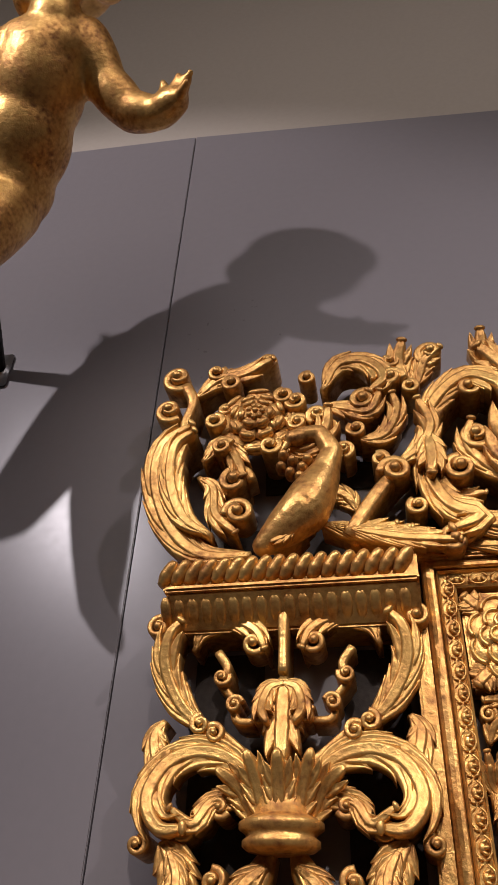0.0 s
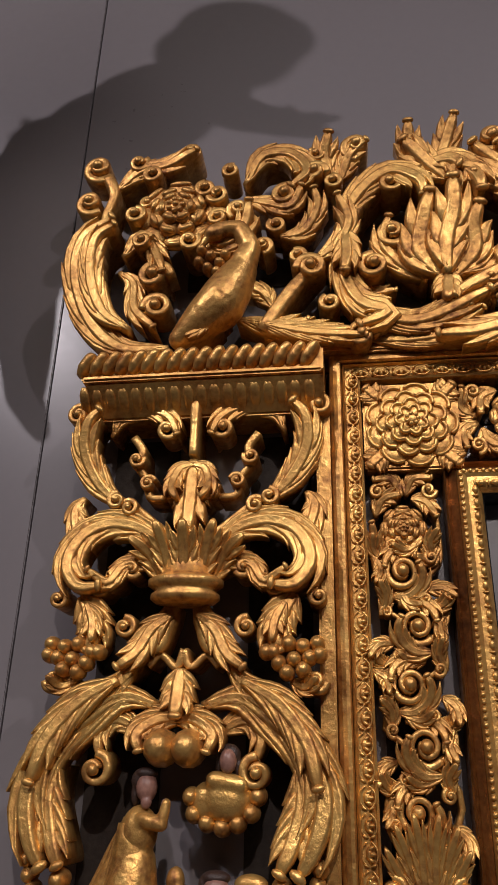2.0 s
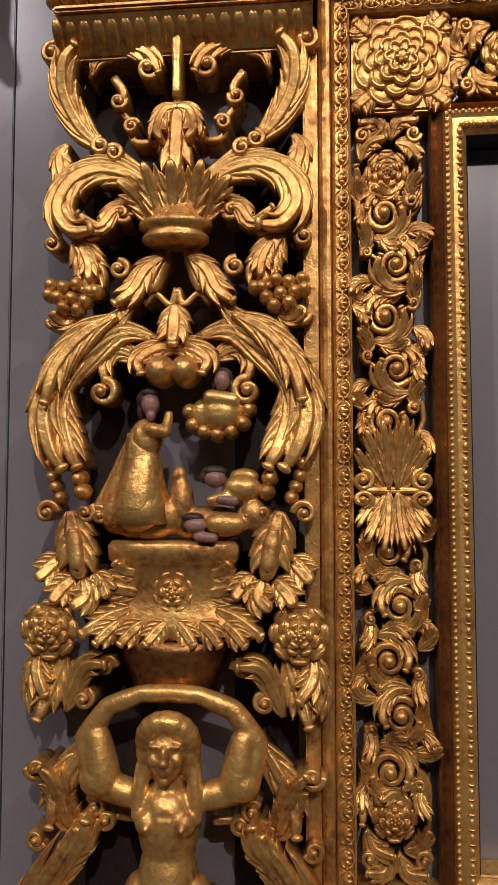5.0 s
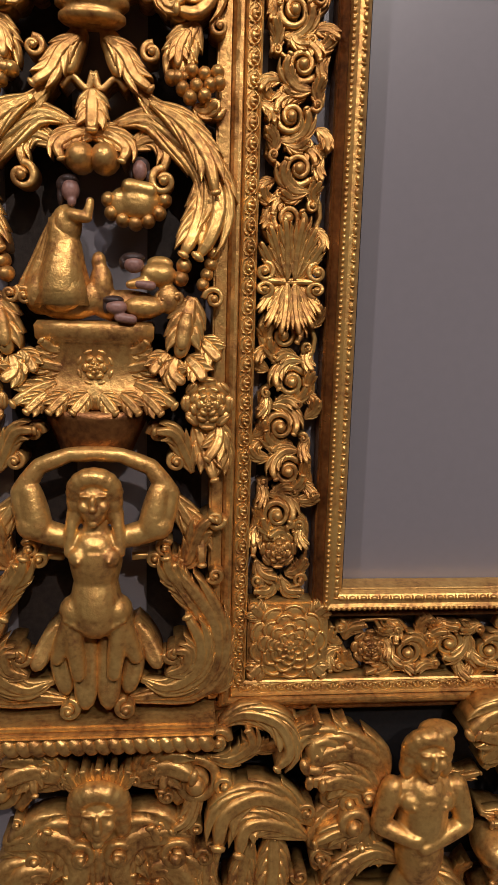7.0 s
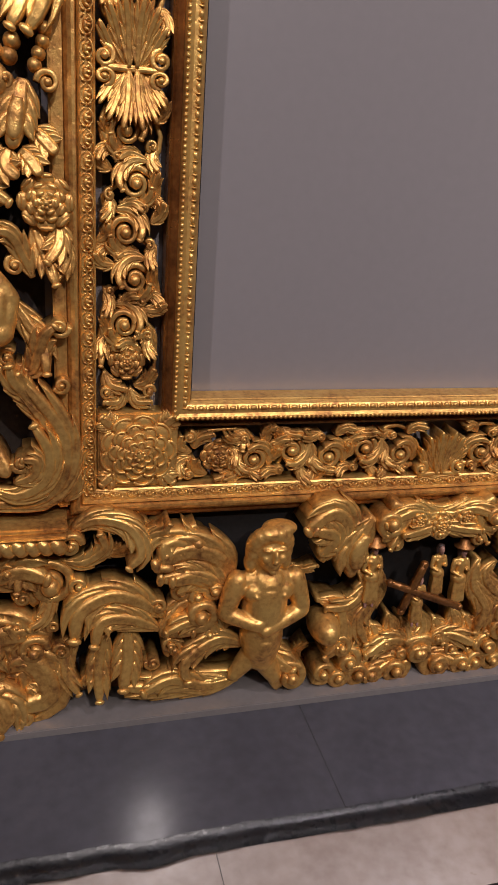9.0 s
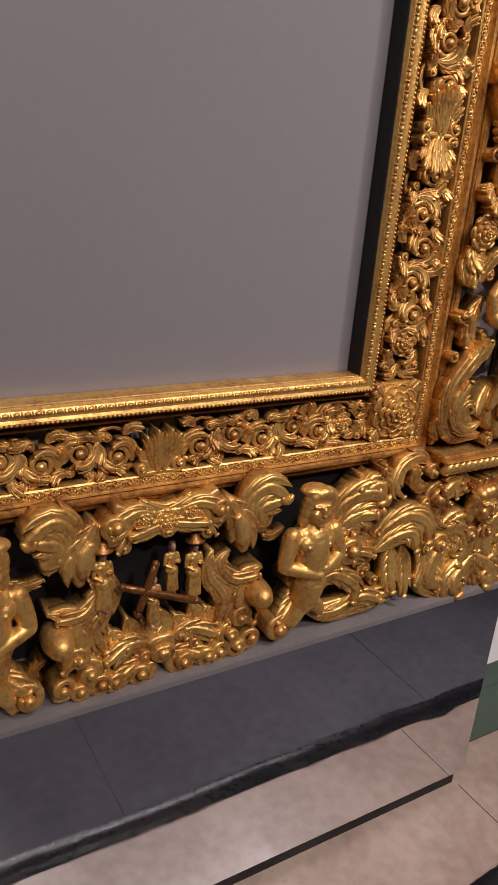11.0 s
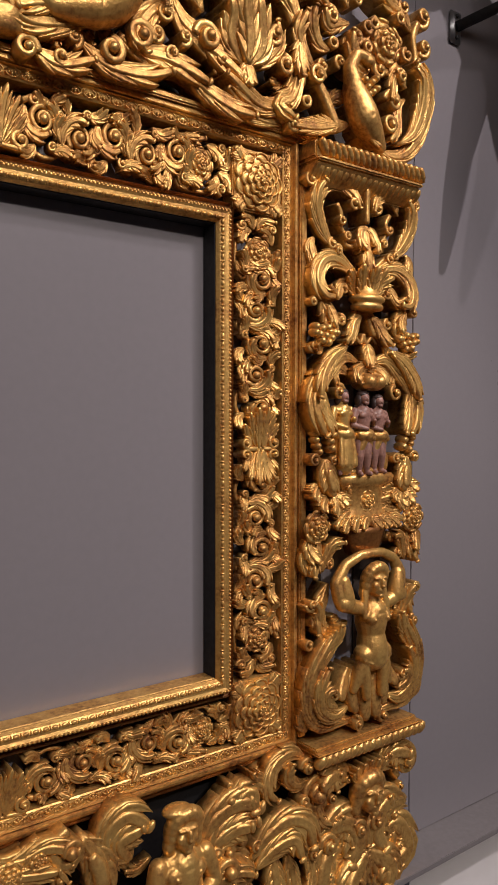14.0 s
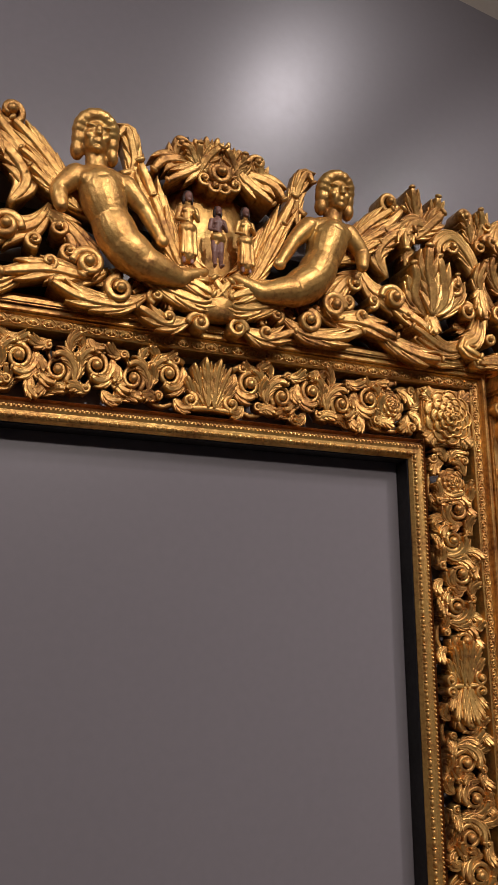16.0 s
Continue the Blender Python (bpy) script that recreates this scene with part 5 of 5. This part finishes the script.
figure("painted_hair", LEFT, [(-3.3, 174.3, 2.8, 1.4, 1.3, 1.2), (-2.9, 175.0, 3.3, 1.2, 0.6, 1.0), (-4.1, 173.0, 2.8, 0.5, 1.3, 0.7)], HAIR, 0.0012)
figure("cloud_angel", LEFT, [(5.6, 172.6, 2.6, 2.6, 2.2, 1.6), (3.6, 172.4, 2.4, 1.8, 2.0, 1.2), (7.4, 173.4, 2.2, 1.4, 2.0, 1.0), (4.4, 174.4, 3.2, 7.2, 174.0, 3.2, 1.0, 0.9)], BRIGHT, 0.0018, "gilded angel in a cloud")
balls("cloud_curl", LEFT, [(2.2, 171.2), (3.6, 170.4), (5.2, 170.0), (6.8, 170.4), (8.2, 171.4), (8.9, 173.0), (1.8, 172.8)], 1.0, 3.2)
figure("painted_head", LEFT, [(5.8, 176.3, 3.4, 0.95, 1.3, 1.0)], FLESH, 0.0012)
figure("painted_hair", LEFT, [(5.8, 176.9, 2.8, 1.3, 1.2, 0.9), (6.9, 175.6, 2.8, 0.5, 1.0, 0.5), (4.8, 175.8, 2.8, 0.4, 1.0, 0.5)], HAIR, 0.0012)
figure("hillside", LEFT, [(-3.5, 160.2, 2.4, 5.0, 2.8, 2.0), (0.8, 161.8, 2.2, 1.6, 3.2, 1.4), (0.5, 165.0, 2.0, 1.0, 1.4, 0.9), (4, 159.4, 2.0, 5, 2.2, 1.6), (-7, 160.0, 2.2, 2.0, 2.0, 1.4)], GOLD, 0.0022, "gilded hillside")
figure("sleeping_figure", LEFT, [(8.2, 163.6, 3.2, 2.4, 1.6, 1.6), (7.0, 162.6, 3.8, 4.6, 162.2, 4.0, 0.8, 0.6), (8.4, 165.0, 2.6, 1.8, 1.0, 1.0), (6.4, 159.4, 3.6, 2.8, 1.5, 1.6), (9.5, 160.5, 3.0, 1.6, 2.0, 1.4)], BRIGHT, 0.0018, "gilded sleeping figures")
figure("painted_head", LEFT, [(5.1, 164.7, 4.0, 1.3, 1.1, 1.1), (5.6, 162.3, 4.2, 7.4, 162.1, 4.4, 0.55, 0.6), (2.9, 159.3, 4.4, 1.4, 1.0, 1.1), (3.2, 158.0, 4.6, 5.0, 157.8, 4.6, 0.6, 0.6)], FLESH, 0.0012)
figure("painted_hair", LEFT, [(5.0, 165.6, 3.7, 1.5, 0.7, 1.1), (3.8, 165.0, 3.6, 0.6, 0.9, 0.8), (2.5, 160.2, 4.2, 1.4, 0.6, 1.0), (1.6, 159.3, 4.0, 0.5, 0.9, 0.8)], HAIR, 0.0012)


def stander(where, u, v, size, d, bare=True, fat=1.0):
    """A small standing figure: gilded cloth, painted skin and hair."""
    s = size / 17.5
    x = s * fat
    cloth = [(u, v + 8.3 * s, d + 0.1, 2.1 * x, 1.7 * s, 1.9 * x), (u - 0.4 * x, v + 7.4 * s, d + 0.7 * x, u - 1.3 * x, v + 4.4 * s, d + 0.4 * x, 0.8 * x, 0.5 * x), (u + 0.8 * x, v + 7.6 * s, d + 0.6 * x, u + 1.2 * x, v + 5.0 * s, d + 0.3 * x, 0.7 * x, 0.5 * x), (u - 1.5 * x, v + 8.6 * s, d + 0.9 * x, u + 1.5 * x, v + 7.6 * s, d + 1.0 * x, 0.45 * x, 0.5 * x)]
    legs = [(u - 0.8 * x, v + 7.5 * s, d, u - 1.0 * x, v + 4.2 * s, d + 0.5, 1.0 * x, 0.75 * x), (u - 1.0 * x, v + 4.2 * s, d + 0.5, u - 0.7 * x, v + 0.7 * s, d, 0.75 * x, 0.45 * x), (u - 0.7 * x, v + 0.5 * s, d, u - 1.0 * x, v + 0.3 * s, d + 1.2, 0.45 * x, 0.4 * x),
            (u + 0.8 * x, v + 7.5 * s, d, u + 0.6 * x, v + 4.2 * s, d + 0.7, 1.0 * x, 0.75 * x), (u + 0.6 * x, v + 4.2 * s, d + 0.7, u + 1.0 * x, v + 0.7 * s, d, 0.75 * x, 0.45 * x), (u + 1.0 * x, v + 0.5 * s, d, u + 1.1 * x, v + 0.3 * s, d + 1.2, 0.45 * x, 0.4 * x)]
    torso = [(u, v + 13.0 * s, d, 1.75 * x, 1.3 * s, 1.1 * x), (u, v + 13.0 * s, d, u, v + 9.5 * s, d, 1.35 * x, 1.15 * x), (u - 0.7 * x, v + 12.4 * s, d + 0.9 * x, 0.8 * x, 0.7 * s, 0.5 * x), (u + 0.7 * x, v + 12.4 * s, d + 0.9 * x, 0.8 * x, 0.7 * s, 0.5 * x), (u, v + 14.3 * s, d + 0.1, 0.65 * x, 1.0 * s, 0.65 * x)]
    arms = [(u - 1.7 * x, v + 13.2 * s, d, u - 2.3 * x, v + 10.4 * s, d + 0.3, 0.65 * x, 0.52 * x), (u - 2.3 * x, v + 10.4 * s, d + 0.3, u - 0.6 * x, v + 9.6 * s, d + 1.7 * x, 0.5 * x, 0.36 * x), (u + 1.7 * x, v + 13.2 * s, d, u + 2.2 * x, v + 10.6 * s, d + 0.4, 0.65 * x, 0.52 * x), (u + 2.2 * x, v + 10.6 * s, d + 0.4, u + 0.9 * x, v + 11.4 * s, d + 1.8 * x, 0.5 * x, 0.36 * x)]
    skull = [(u, v + 15.9 * s, d + 0.4, 0.88 * x, 1.25 * s, 0.95 * x), (u, v + 15.6 * s, d + 0.4 + 0.95 * x, 0.2 * x, 0.4 * s, 0.22 * x), (u, v + 14.9 * s, d + 0.4 + 0.6 * x, 0.5 * x, 0.4 * s, 0.4 * x)]
    if bare:
        figure("painted_body", where, torso + arms + legs, FLESH, 0.0012)
    else:
        cloth += torso + arms + [(u, v + 9 * s, d, u + 0.2 * x, v + 2.2 * s, d, 1.5 * x, 1.9 * x)] + [(u + k * x, v + 8 * s, d + 1.0 * x, u + 1.25 * k * x, v + 2.2 * s, d + 1.4 * x, 0.4 * x, 0.55 * x) for k in (-1.1, -0.3, 0.5, 1.2)]
        for q in (-1, 1):
            figure("painted_foot", where, [(u + q * 0.8 * x, v + 2.4 * s, d + 0.4, u + q * 0.9 * x, v + 0.4 * s, d + 0.9, 0.5 * x, 0.4 * x)], FLESH, 0.0012)
    figure("standing_figure", where, cloth, BRIGHT, 0.0012, "gilded cloth of a small standing figure")
    figure("painted_head", where, skull, FLESH, 0.0010)
    figure("painted_hair", where, [(u, v + 16.7 * s, d + 0.0, 1.1 * x, 0.8 * s, 1.0 * x), (u + 0.9 * x, v + 15.4 * s, d - 0.1, 0.42 * x, 1.3 * s, 0.7 * x), (u - 0.9 * x, v + 15.4 * s, d - 0.1, 0.42 * x, 1.3 * s, 0.7 * x)], HAIR, 0.0012)


# right scene: three standing figures on a shelf
stander(RIGHT, -7.4, 157.4, 18.6, 2.6, False, 1.3)
stander(RIGHT, -2.2, 157.2, 18.4, 3.6, True, 1.3)
stander(RIGHT, 3.2, 157.4, 17.6, 2.8, True, 1.3)
figure("hillside", RIGHT, [(-8.5, 160, 2.0, 1.6, 3.0, 1.2), (5.5, 160, 2.0, 2.0, 3.0, 1.2), (-2, 158.0, 2.0, 7, 1.0, 1.6)], GOLD, 0.0022, "gilded ground")

# winged half figures of the crest
figure("winged_figure", HALF, head(23.9, 258.0, 4.6, 1.2) + [(23.9, 255.5, 4.6, 23.4, 252.5, 4.2, 1.5, 1.9), (22.6, 250.4, 4.2, 5.2, 2.6, 2.5), (24.6, 249.2, 5.8, 2.0, 1.7, 1.3), (20.8, 248.8, 5.8, 2.0, 1.7, 1.3), (22.7, 249.0, 4.0, 20.8, 243.4, 4.4, 3.9, 3.4), (20.8, 243.4, 4.4, 18.6, 239.0, 4.6, 3.4, 3.6), (18.6, 239.0, 4.6, 14.5, 236.0, 4.6, 3.6, 3.2),
    (14.5, 236.0, 5.0, 8.0, 234.6, 4.2, 3.0, 1.8), (8.0, 234.6, 4.2, 3.0, 237.0, 3.6, 1.8, 0.9), (26.8, 250.6, 4.2, 29.8, 246.8, 4.6, 2.0, 1.5), (29.8, 246.8, 4.6, 29.2, 243.4, 5.6, 1.5, 1.2), (18.2, 250.4, 4.2, 14.8, 246.6, 4.4, 2.0, 1.5), (14.8, 246.6, 4.4, 11.8, 241.4, 4.8, 1.45, 1.0), (11.4, 240.8, 5.0, 1.3, 1.2, 0.9)], BRIGHT, 0.0019, "gilded winged half figure with a leaf tail")
MID = [(crest, mirror())]
LOW = [(apron, mirror())]
stander(MID, -6.2, 238.0, 15.0, 3.0, False)
stander(MID, -0.6, 238.2, 12.5, 3.8, True)
stander(MID, 5.2, 238.2, 14.0, 3.0, False)
g = Carving()
leaf_shape(g, [(-0.5, 235.5), (-0.8, 246), (-0.9, 257.5)], 12.0, -1.8, 0.2, 0, 1.6)
place("scene_backing", g, MID, BRIGHT, "plain gilded backing of the crest scene")
for i in range(-3, 4):
    leaf("shell_rib", MID, [(i * 0.9 - 1.0, 257.5), (i * 1.7 - 1.0, 261.0), (i * 2.3 - 1.0, 264.6 - 0.35 * i * i)], 2.2, 4.2, 1.4, 2)
    leaf("base_leaf", MID, [(i * 1.2, 231.0), (i * 2.0, 233.6), (i * 3.0, 236.8)], 2.4, 3.6, 1.2, 3)
lathe("knot", MID, [(2.0, 228.4), (3.4, 229.2), (3.0, 230.4), (3.8, 231.6), (2.4, 233.0)], 2.6, BRIGHT)
bm = bmesh.new()
bmesh.ops.create_cone(bm, cap_ends=True, segments=10, radius1=0.0022, radius2=0.0022, depth=0.10, matrix=Matrix.Translation((-0.045, 0.030, 2.635)))
part("hanging_rod", bm, METAL, crest, "short grey metal hanging rod")

# birds in the corner wreaths
figure("carved_bird", HALF, [(-74.4, 239.4, 3.6, -77.0, 233.5, 4.2, 2.4, 3.4), (-77.0, 233.5, 4.2, -82.5, 228.8, 3.6, 3.4, 1.6), (-74.6, 239.0, 3.8, -73.0, 243.0, 4.0, 2.1, 1.5), (-73.0, 243.0, 4.0, -74.6, 246.4, 4.2, 1.5, 1.2), (-74.6, 246.4, 4.2, -77.6, 246.4, 4.4, 1.25, 1.1), (-78.2, 245.8, 4.4, 1.7, 1.3, 1.3), (-79.4, 244.8, 4.4, -80.4, 243.2, 4.4, 0.6, 0.25)], GOLD, 0.0024, "gilded carved bird")
for i in range(5):
    leaf("feather", HALF, [(-75.0 + 1.0 * i, 232.6 - 0.4 * i), (-70.0 + 1.4 * i, 231.0 - 0.5 * i), (-65.0 + 1.9 * i, 231.5 - 0.9 * i)], 2.3, 3.0 + 0.25 * i, 0.8, 5)
    leaf("feather", HALF, [(-74.8 - 0.8 * i, 237.0 - 1.6 * i), (-76.6 - 0.8 * i, 235.4 - 1.6 * i), (-78.2 - 0.8 * i, 233.0 - 1.2 * i)], 1.5, 6.2, 0.4, 2)

# winged busts of the apron and the scene between them
figure("winged_bust", HALF, head(31.4, 94.9, 4.6, 1.15, -0.3) + [(30.0, 98.6, 4.6, 3.0, 1.2, 2.2), (31.5, 92.4, 4.4, 31.3, 90.2, 4.2, 1.5, 1.8), (31.2, 88.8, 4.0, 5.2, 2.4, 2.4), (28.9, 87.4, 5.8, 2.0, 1.8, 1.4), (33.5, 87.4, 5.8, 2.0, 1.8, 1.4), (28.8, 87.2, 7.2, 0.4, 0.4, 0.4), (33.6, 87.2, 7.2, 0.4, 0.4, 0.4), (31.2, 88.0, 3.8, 31.4, 80.5, 4.2, 3.8, 3.6),
    (26.4, 89.0, 4.2, 24.8, 83.4, 4.8, 1.8, 1.5), (24.8, 82.8, 4.8, 31.8, 80.8, 7.4, 1.5, 1.1), (36.2, 89.0, 4.2, 38.0, 83.8, 4.8, 1.8, 1.5), (38.0, 83.2, 4.8, 33.0, 81.8, 7.2, 1.5, 1.1), (33.0, 82.2, 7.4, 1.5, 0.9, 0.8),
    (31.4, 78.6, 4.2, 31.0, 73.0, 3.8, 3.8, 2.6), (31.0, 73.5, 3.6, 28.4, 69.0, 4.0, 2.2, 1.6), (32.0, 74.5, 3.6, 35.5, 70.0, 4.0, 2.0, 1.3)], BRIGHT, 0.002, "gilded winged bust with folded arms")
for u, v in ((-11.5, 93.2), (6.0, 91.6)):
    lathe("carved_hat", LOW, [(0.3, v + 1.6), (0.9, v + 1.2), (1.0, v + 0.4), (1.9, v), (1.9, v - 0.25), (0.4, v - 0.4)], 2.6, GLAZE, 0.9, 0, u)
stander(LOW, -11.5, 80.5, 13.0, 2.4, False)
stander(LOW, -2.6, 76.6, 10.5, 4.0, False)
stander(LOW, 1.6, 81.0, 11.0, 2.2, False)
stander(LOW, 6.0, 79.0, 12.5, 2.4, False)
g = Carving()
g.limb((-8.5, 86.0, 4.2), (5.5, 80.4, 5.2), 0.75, 0.75, 4)
g.limb((-2.6, 89.5, 4.6), (-5.6, 80.0, 4.4), 0.75, 0.75, 4)
place("carved_cross", g, LOW, GLAZE, "small brown carved cross")
for i in range(9):
    leaf("ground_leaf", LOW, [(-13 + 3.2 * i, 78.0 - 2 * (i % 2)), (-12 + 3.2 * i, 74.5), (-14 + 3.2 * i + 3 * (i % 2), 71.0)], 3.4, 3.0, 1.6, 4)
    balls("fruit", LOW, [(-14 + 3.5 * i, 69.6 + 1.4 * (i % 3))], 1.7, 4.0)
for s in (-1, 1):
    leaf("acanthus_leaf", LOW, [(s * 1.0, 98.6), (s * 4.5, 97.4), (s * 8.0, 98.8), (s * 10.5, 96.0)], 3.2, 3.2, 2, 5)
    leaf("acanthus_leaf", LOW, [(s * 1.0, 95.6), (s * 4.0, 94.4), (s * 7.0, 95.6), (s * 9.5, 92.6)], 2.8, 3.4, 2, 4)
flower("carved_flower", LOW, [(0, 96.4)], 2.6, 4.6)

# smaller leaves and buds that fill the ground of crest and apron behind the main carving
rng = random.Random(11)
for i in range(26):
    top = i < 16
    u = 4 + 88 * rng.random()
    v = 231 + (26 if u < 60 else 22) * rng.random() if top else 70 + 27 * rng.random()
    t, r = 2 * math.pi * rng.random(), 2.2 + 1.4 * rng.random()
    b = 1.2 * rng.choice((-1, 1))
    pts = [(u - r * math.cos(t), v - r * math.sin(t)), (u - b * math.sin(t), v + b * math.cos(t)), (u + r * math.cos(t), v + r * math.sin(t))]
    leaf("small_leaf", HALF, pts, 1.9 + rng.random(), 1.0 + rng.random(), 1.6, 3)
    if i % 3 == 0:
        curl("small_scroll", HALF, [(u + 1.5, v + 1.5)], 1.3 + 0.5 * rng.random(), 1.6, 0.9, 360 * rng.random(), 1.3, rng.choice((-1, 1)))

# ---- plinth, skirting, floor edge ----
plinth = thing("plinth", "long polished grey steel plinth with a recessed black foot", "plinth")
bm = bmesh.new()
box(bm, -0.916, 0.916, -0.060, 0.034, 0.050, 0.6305)
part("steel_panel", bm, STEEL, plinth, "polished grey steel panel", smooth=False)
bm = bmesh.new()
box(bm, -0.900, 0.900, -0.046, 0.028, 0.0, 0.0495)
part("foot", bm, BLACK, plinth, "black recessed foot", smooth=False)
structure("skirting", (-4.6, 4.6, 0.0355, 0.158, 0.012, 0.200), GREEN, "dark green skirting under the white wall", "skirting", 0.004)
structure("skirting_top", (-4.6, 4.6, 0.0385, 0.158, 0.2005, 0.279), GREEN, "dark green upper skirting board", "skirting", 0.002)
structure("skirting_gap", (-4.6, 4.6, 0.045, 0.157, 0.0, 0.0115), BLACK, "black gap under the skirting", "gap")
structure("skirting_line", (-4.6, 4.6, 0.046, 0.157, 0.2795, 0.2845), BLACK, "thin black gap over the green skirting", "gap")
bm = bmesh.new()
n, lo, hi = 520, [], []
for i in range(n + 1):
    x = -4.6 + 9.2 * i / n
    w = 0.016 * noise.noise((x * 3.1, 3, 0)) + 0.014 * noise.noise((x * 8, 7, 0)) + 0.005 * noise.noise((x * 31, 2, 0))
    lo.append((x, -0.365 + 0.4 * w, w))
    hi.append((x, -0.302 + w, w))
for k in range(n):
    for (a, b, c, d), z0, z1 in (((lo[k], lo[k + 1], hi[k + 1], hi[k]), 0.006, 0.006),):
        vs = [bm.verts.new((p[0], p[1], z)) for p, z in ((a, 0.003), (b, 0.003), (c, 0.009), (d, 0.009))] + [bm.verts.new((p[0], p[1] + 0.004, -0.09)) for p in (d, c)]
        bm.faces.new(vs[:4])
        bm.faces.new((vs[3], vs[2], vs[5], vs[4]))
bmesh.ops.remove_doubles(bm, verts=bm.verts, dist=0.0005)
tagged(part("floor_edge_trim", bm, EDGE, None), "rough black edge between pale floor and slate", "floor edge", kind="structure")
for k in range(-4, 5):
    structure("floor_joint_trim", (k * 1.02 + 0.052, k * 1.02 + 0.0545, -5.05, -0.368, 0.0002, 0.0012), BLACK, "dark joint between slate slabs", "joint")

for k in range(-3, 4):
    structure("board_joint_trim", (k * 1.21 + 0.909, k * 1.21 + 0.9105, -0.296, -0.061, 0.0002, 0.0010), BLACK, "fine dark joint in the pale floor", "joint")

# ---- gilded flying putti on iron brackets beside the frame ----
PUTTO_BALLS = ((-112, 317, 47, 6.4, 7.2, 6.6), (-111, 320, 44, 7.4, 5.5, 7.4), (-118, 316, 43, 3.2, 4.6, 4.0), (-104.5, 317, 44, 3.4, 4.6, 4.4), (-113, 314, 53, 1.2, 2.0, 1.4), (-116, 305, 38, 9.0, 6.0, 6.5), (-124.5, 289, 25, 8.4, 8.0, 7.6))
PUTTO_BODY = ((-116, 304, 37, -119, 298, 32, 7.6, 7.4), (-119, 298, 32, -122, 292, 27.5, 7.4, 7.6), (-112.5, 313, 44, -113, 308, 41, 3.4, 4.6), (-108.5, 308, 38, -106, 302, 33, 3.9, 3.6), (-106, 302, 33, -102, 297.5, 30, 3.7, 3.3), (-102, 297.5, 30, -97, 295, 30, 3.4, 2.6), (-97, 295, 30, -93.5, 294.5, 32, 2.6, 2.4),
    (-93, 294.5, 32, -90.5, 296.6, 35, 1.2, 0.7), (-94, 294.5, 32.5, -92.5, 297.5, 34.5, 1.1, 0.7), (-93, 293, 32.5, -90.8, 293.6, 35, 1.0, 0.7), (-95.5, 296, 31.5, -95.5, 298.5, 33.5, 1.1, 0.7), (-122, 304, 40, -132, 298, 43, 3.9, 3.2), (-132, 298, 43, -139, 304, 47, 3.1, 2.4), (-139, 304, 47, -142, 308, 48, 1.6, 0.8), (-139, 304, 47, -143, 305, 47, 1.3, 0.7))
# hip, knee, ankle and toe of the stretched leg, then of the bent one
LEGS = {False: ((-124, 285, 24), (-127, 266, 27), (-120.5, 244, 19), (-117, 238, 18), (-129, 284, 24), (-141, 268, 30), (-148, 252, 14), (-152, 247, 12)),
        True: ((-113, 285, 24), (-106, 262, 25), (-99, 236, 19), (-97, 228, 18), (-119, 284, 24), (-129, 262, 29), (-136, 245, 13), (-130, 241, 10))}
for flip in (False, True):
    g = Carving()
    lean = 0.28 if flip else 0.0
    for u, v, d, *r in PUTTO_BALLS:
        g.ball(u + lean * (320 - v), v, d, *r, seg=20, rings=13)
    for u0, v0, d0, u1, v1, d1, r0, r1 in PUTTO_BODY:
        g.limb((u0 + lean * (320 - v0), v0, d0), (u1 + lean * (320 - v1), v1, d1), r0, r1)
    for k in (0, 4):
        hip, knee, ankle, toe = LEGS[flip][k:k + 4]
        g.limb(hip, knee, 6.4, 4.4)
        g.limb(knee, ankle, 4.4, 2.6)
        g.limb(ankle, toe, 2.4, 1.4)
    ob = new("putto_statue", g.mesh("putto_statue", GOLD))
    ob.matrix_basis = mirror(0.27 if flip else 0, flip)
    tagged(ob, "gilded wooden flying putto statue held off the wall by a bracket", "statue", "putti beside the frame")
    mod = ob.modifiers.new("melt", "REMESH")
    mod.mode, mod.voxel_size, mod.use_smooth_shade = "VOXEL", 0.006, True
    soft = ob.modifiers.new("soften", "SMOOTH")
    soft.factor, soft.iterations = 0.5, 5
    bracket = thing("wall_bracket", "dark iron wall bracket that carries the putto", "bracket")
    bm = bmesh.new()
    px, pz = (1.185, 2.69) if flip else (-1.36, 2.76)
    a, b = Vector((px, 0.040, pz)), Vector((1.44 if flip else -1.30, -0.20, 2.84))
    t = (b - a)
    bmesh.ops.create_cone(bm, cap_ends=True, segments=12, radius1=0.013, radius2=0.015, depth=t.length, matrix=Matrix.Translation((a + b) / 2) @ t.to_track_quat("Z", "Y").to_matrix().to_4x4())
    part("arm", bm, BLACK, bracket)
    bm = bmesh.new()
    box(bm, px - 0.02, px + 0.02, 0.040, 0.0495, pz - 0.04, pz + 0.04, 0.003)
    part("wall_plate", bm, METAL, bracket, "grey metal wall plate")
    for z in (pz - 0.027, pz + 0.027):
        bm = bmesh.new()
        bmesh.ops.create_uvsphere(bm, u_segments=10, v_segments=6, radius=0.005, matrix=Matrix.Translation((px, 0.039, z)))
        part("bolt", bm, BLACK, bracket)

# ---- wall hook ----
hook = thing("wall_hook", "small dark iron hook screwed to the wall", "hook")
bm = bmesh.new()
bmesh.ops.create_cone(bm, cap_ends=True, segments=10, radius1=0.004, radius2=0.004, depth=0.05, matrix=Matrix.Translation((1.206, 0.030, 3.165)))
part("shank", bm, BLACK, hook)
g = Carving()
stem_shape(g, [(120.6 + 1.2 * math.cos(a), 320.2 + 1.2 * math.sin(a)) for a in [-1.5 + 0.55 * i for i in range(11)]], 0.6, -3.0, 0, 0.0, 1.0)
ring = new("eye", g.mesh("eye", BLACK))
ring.parent = hook
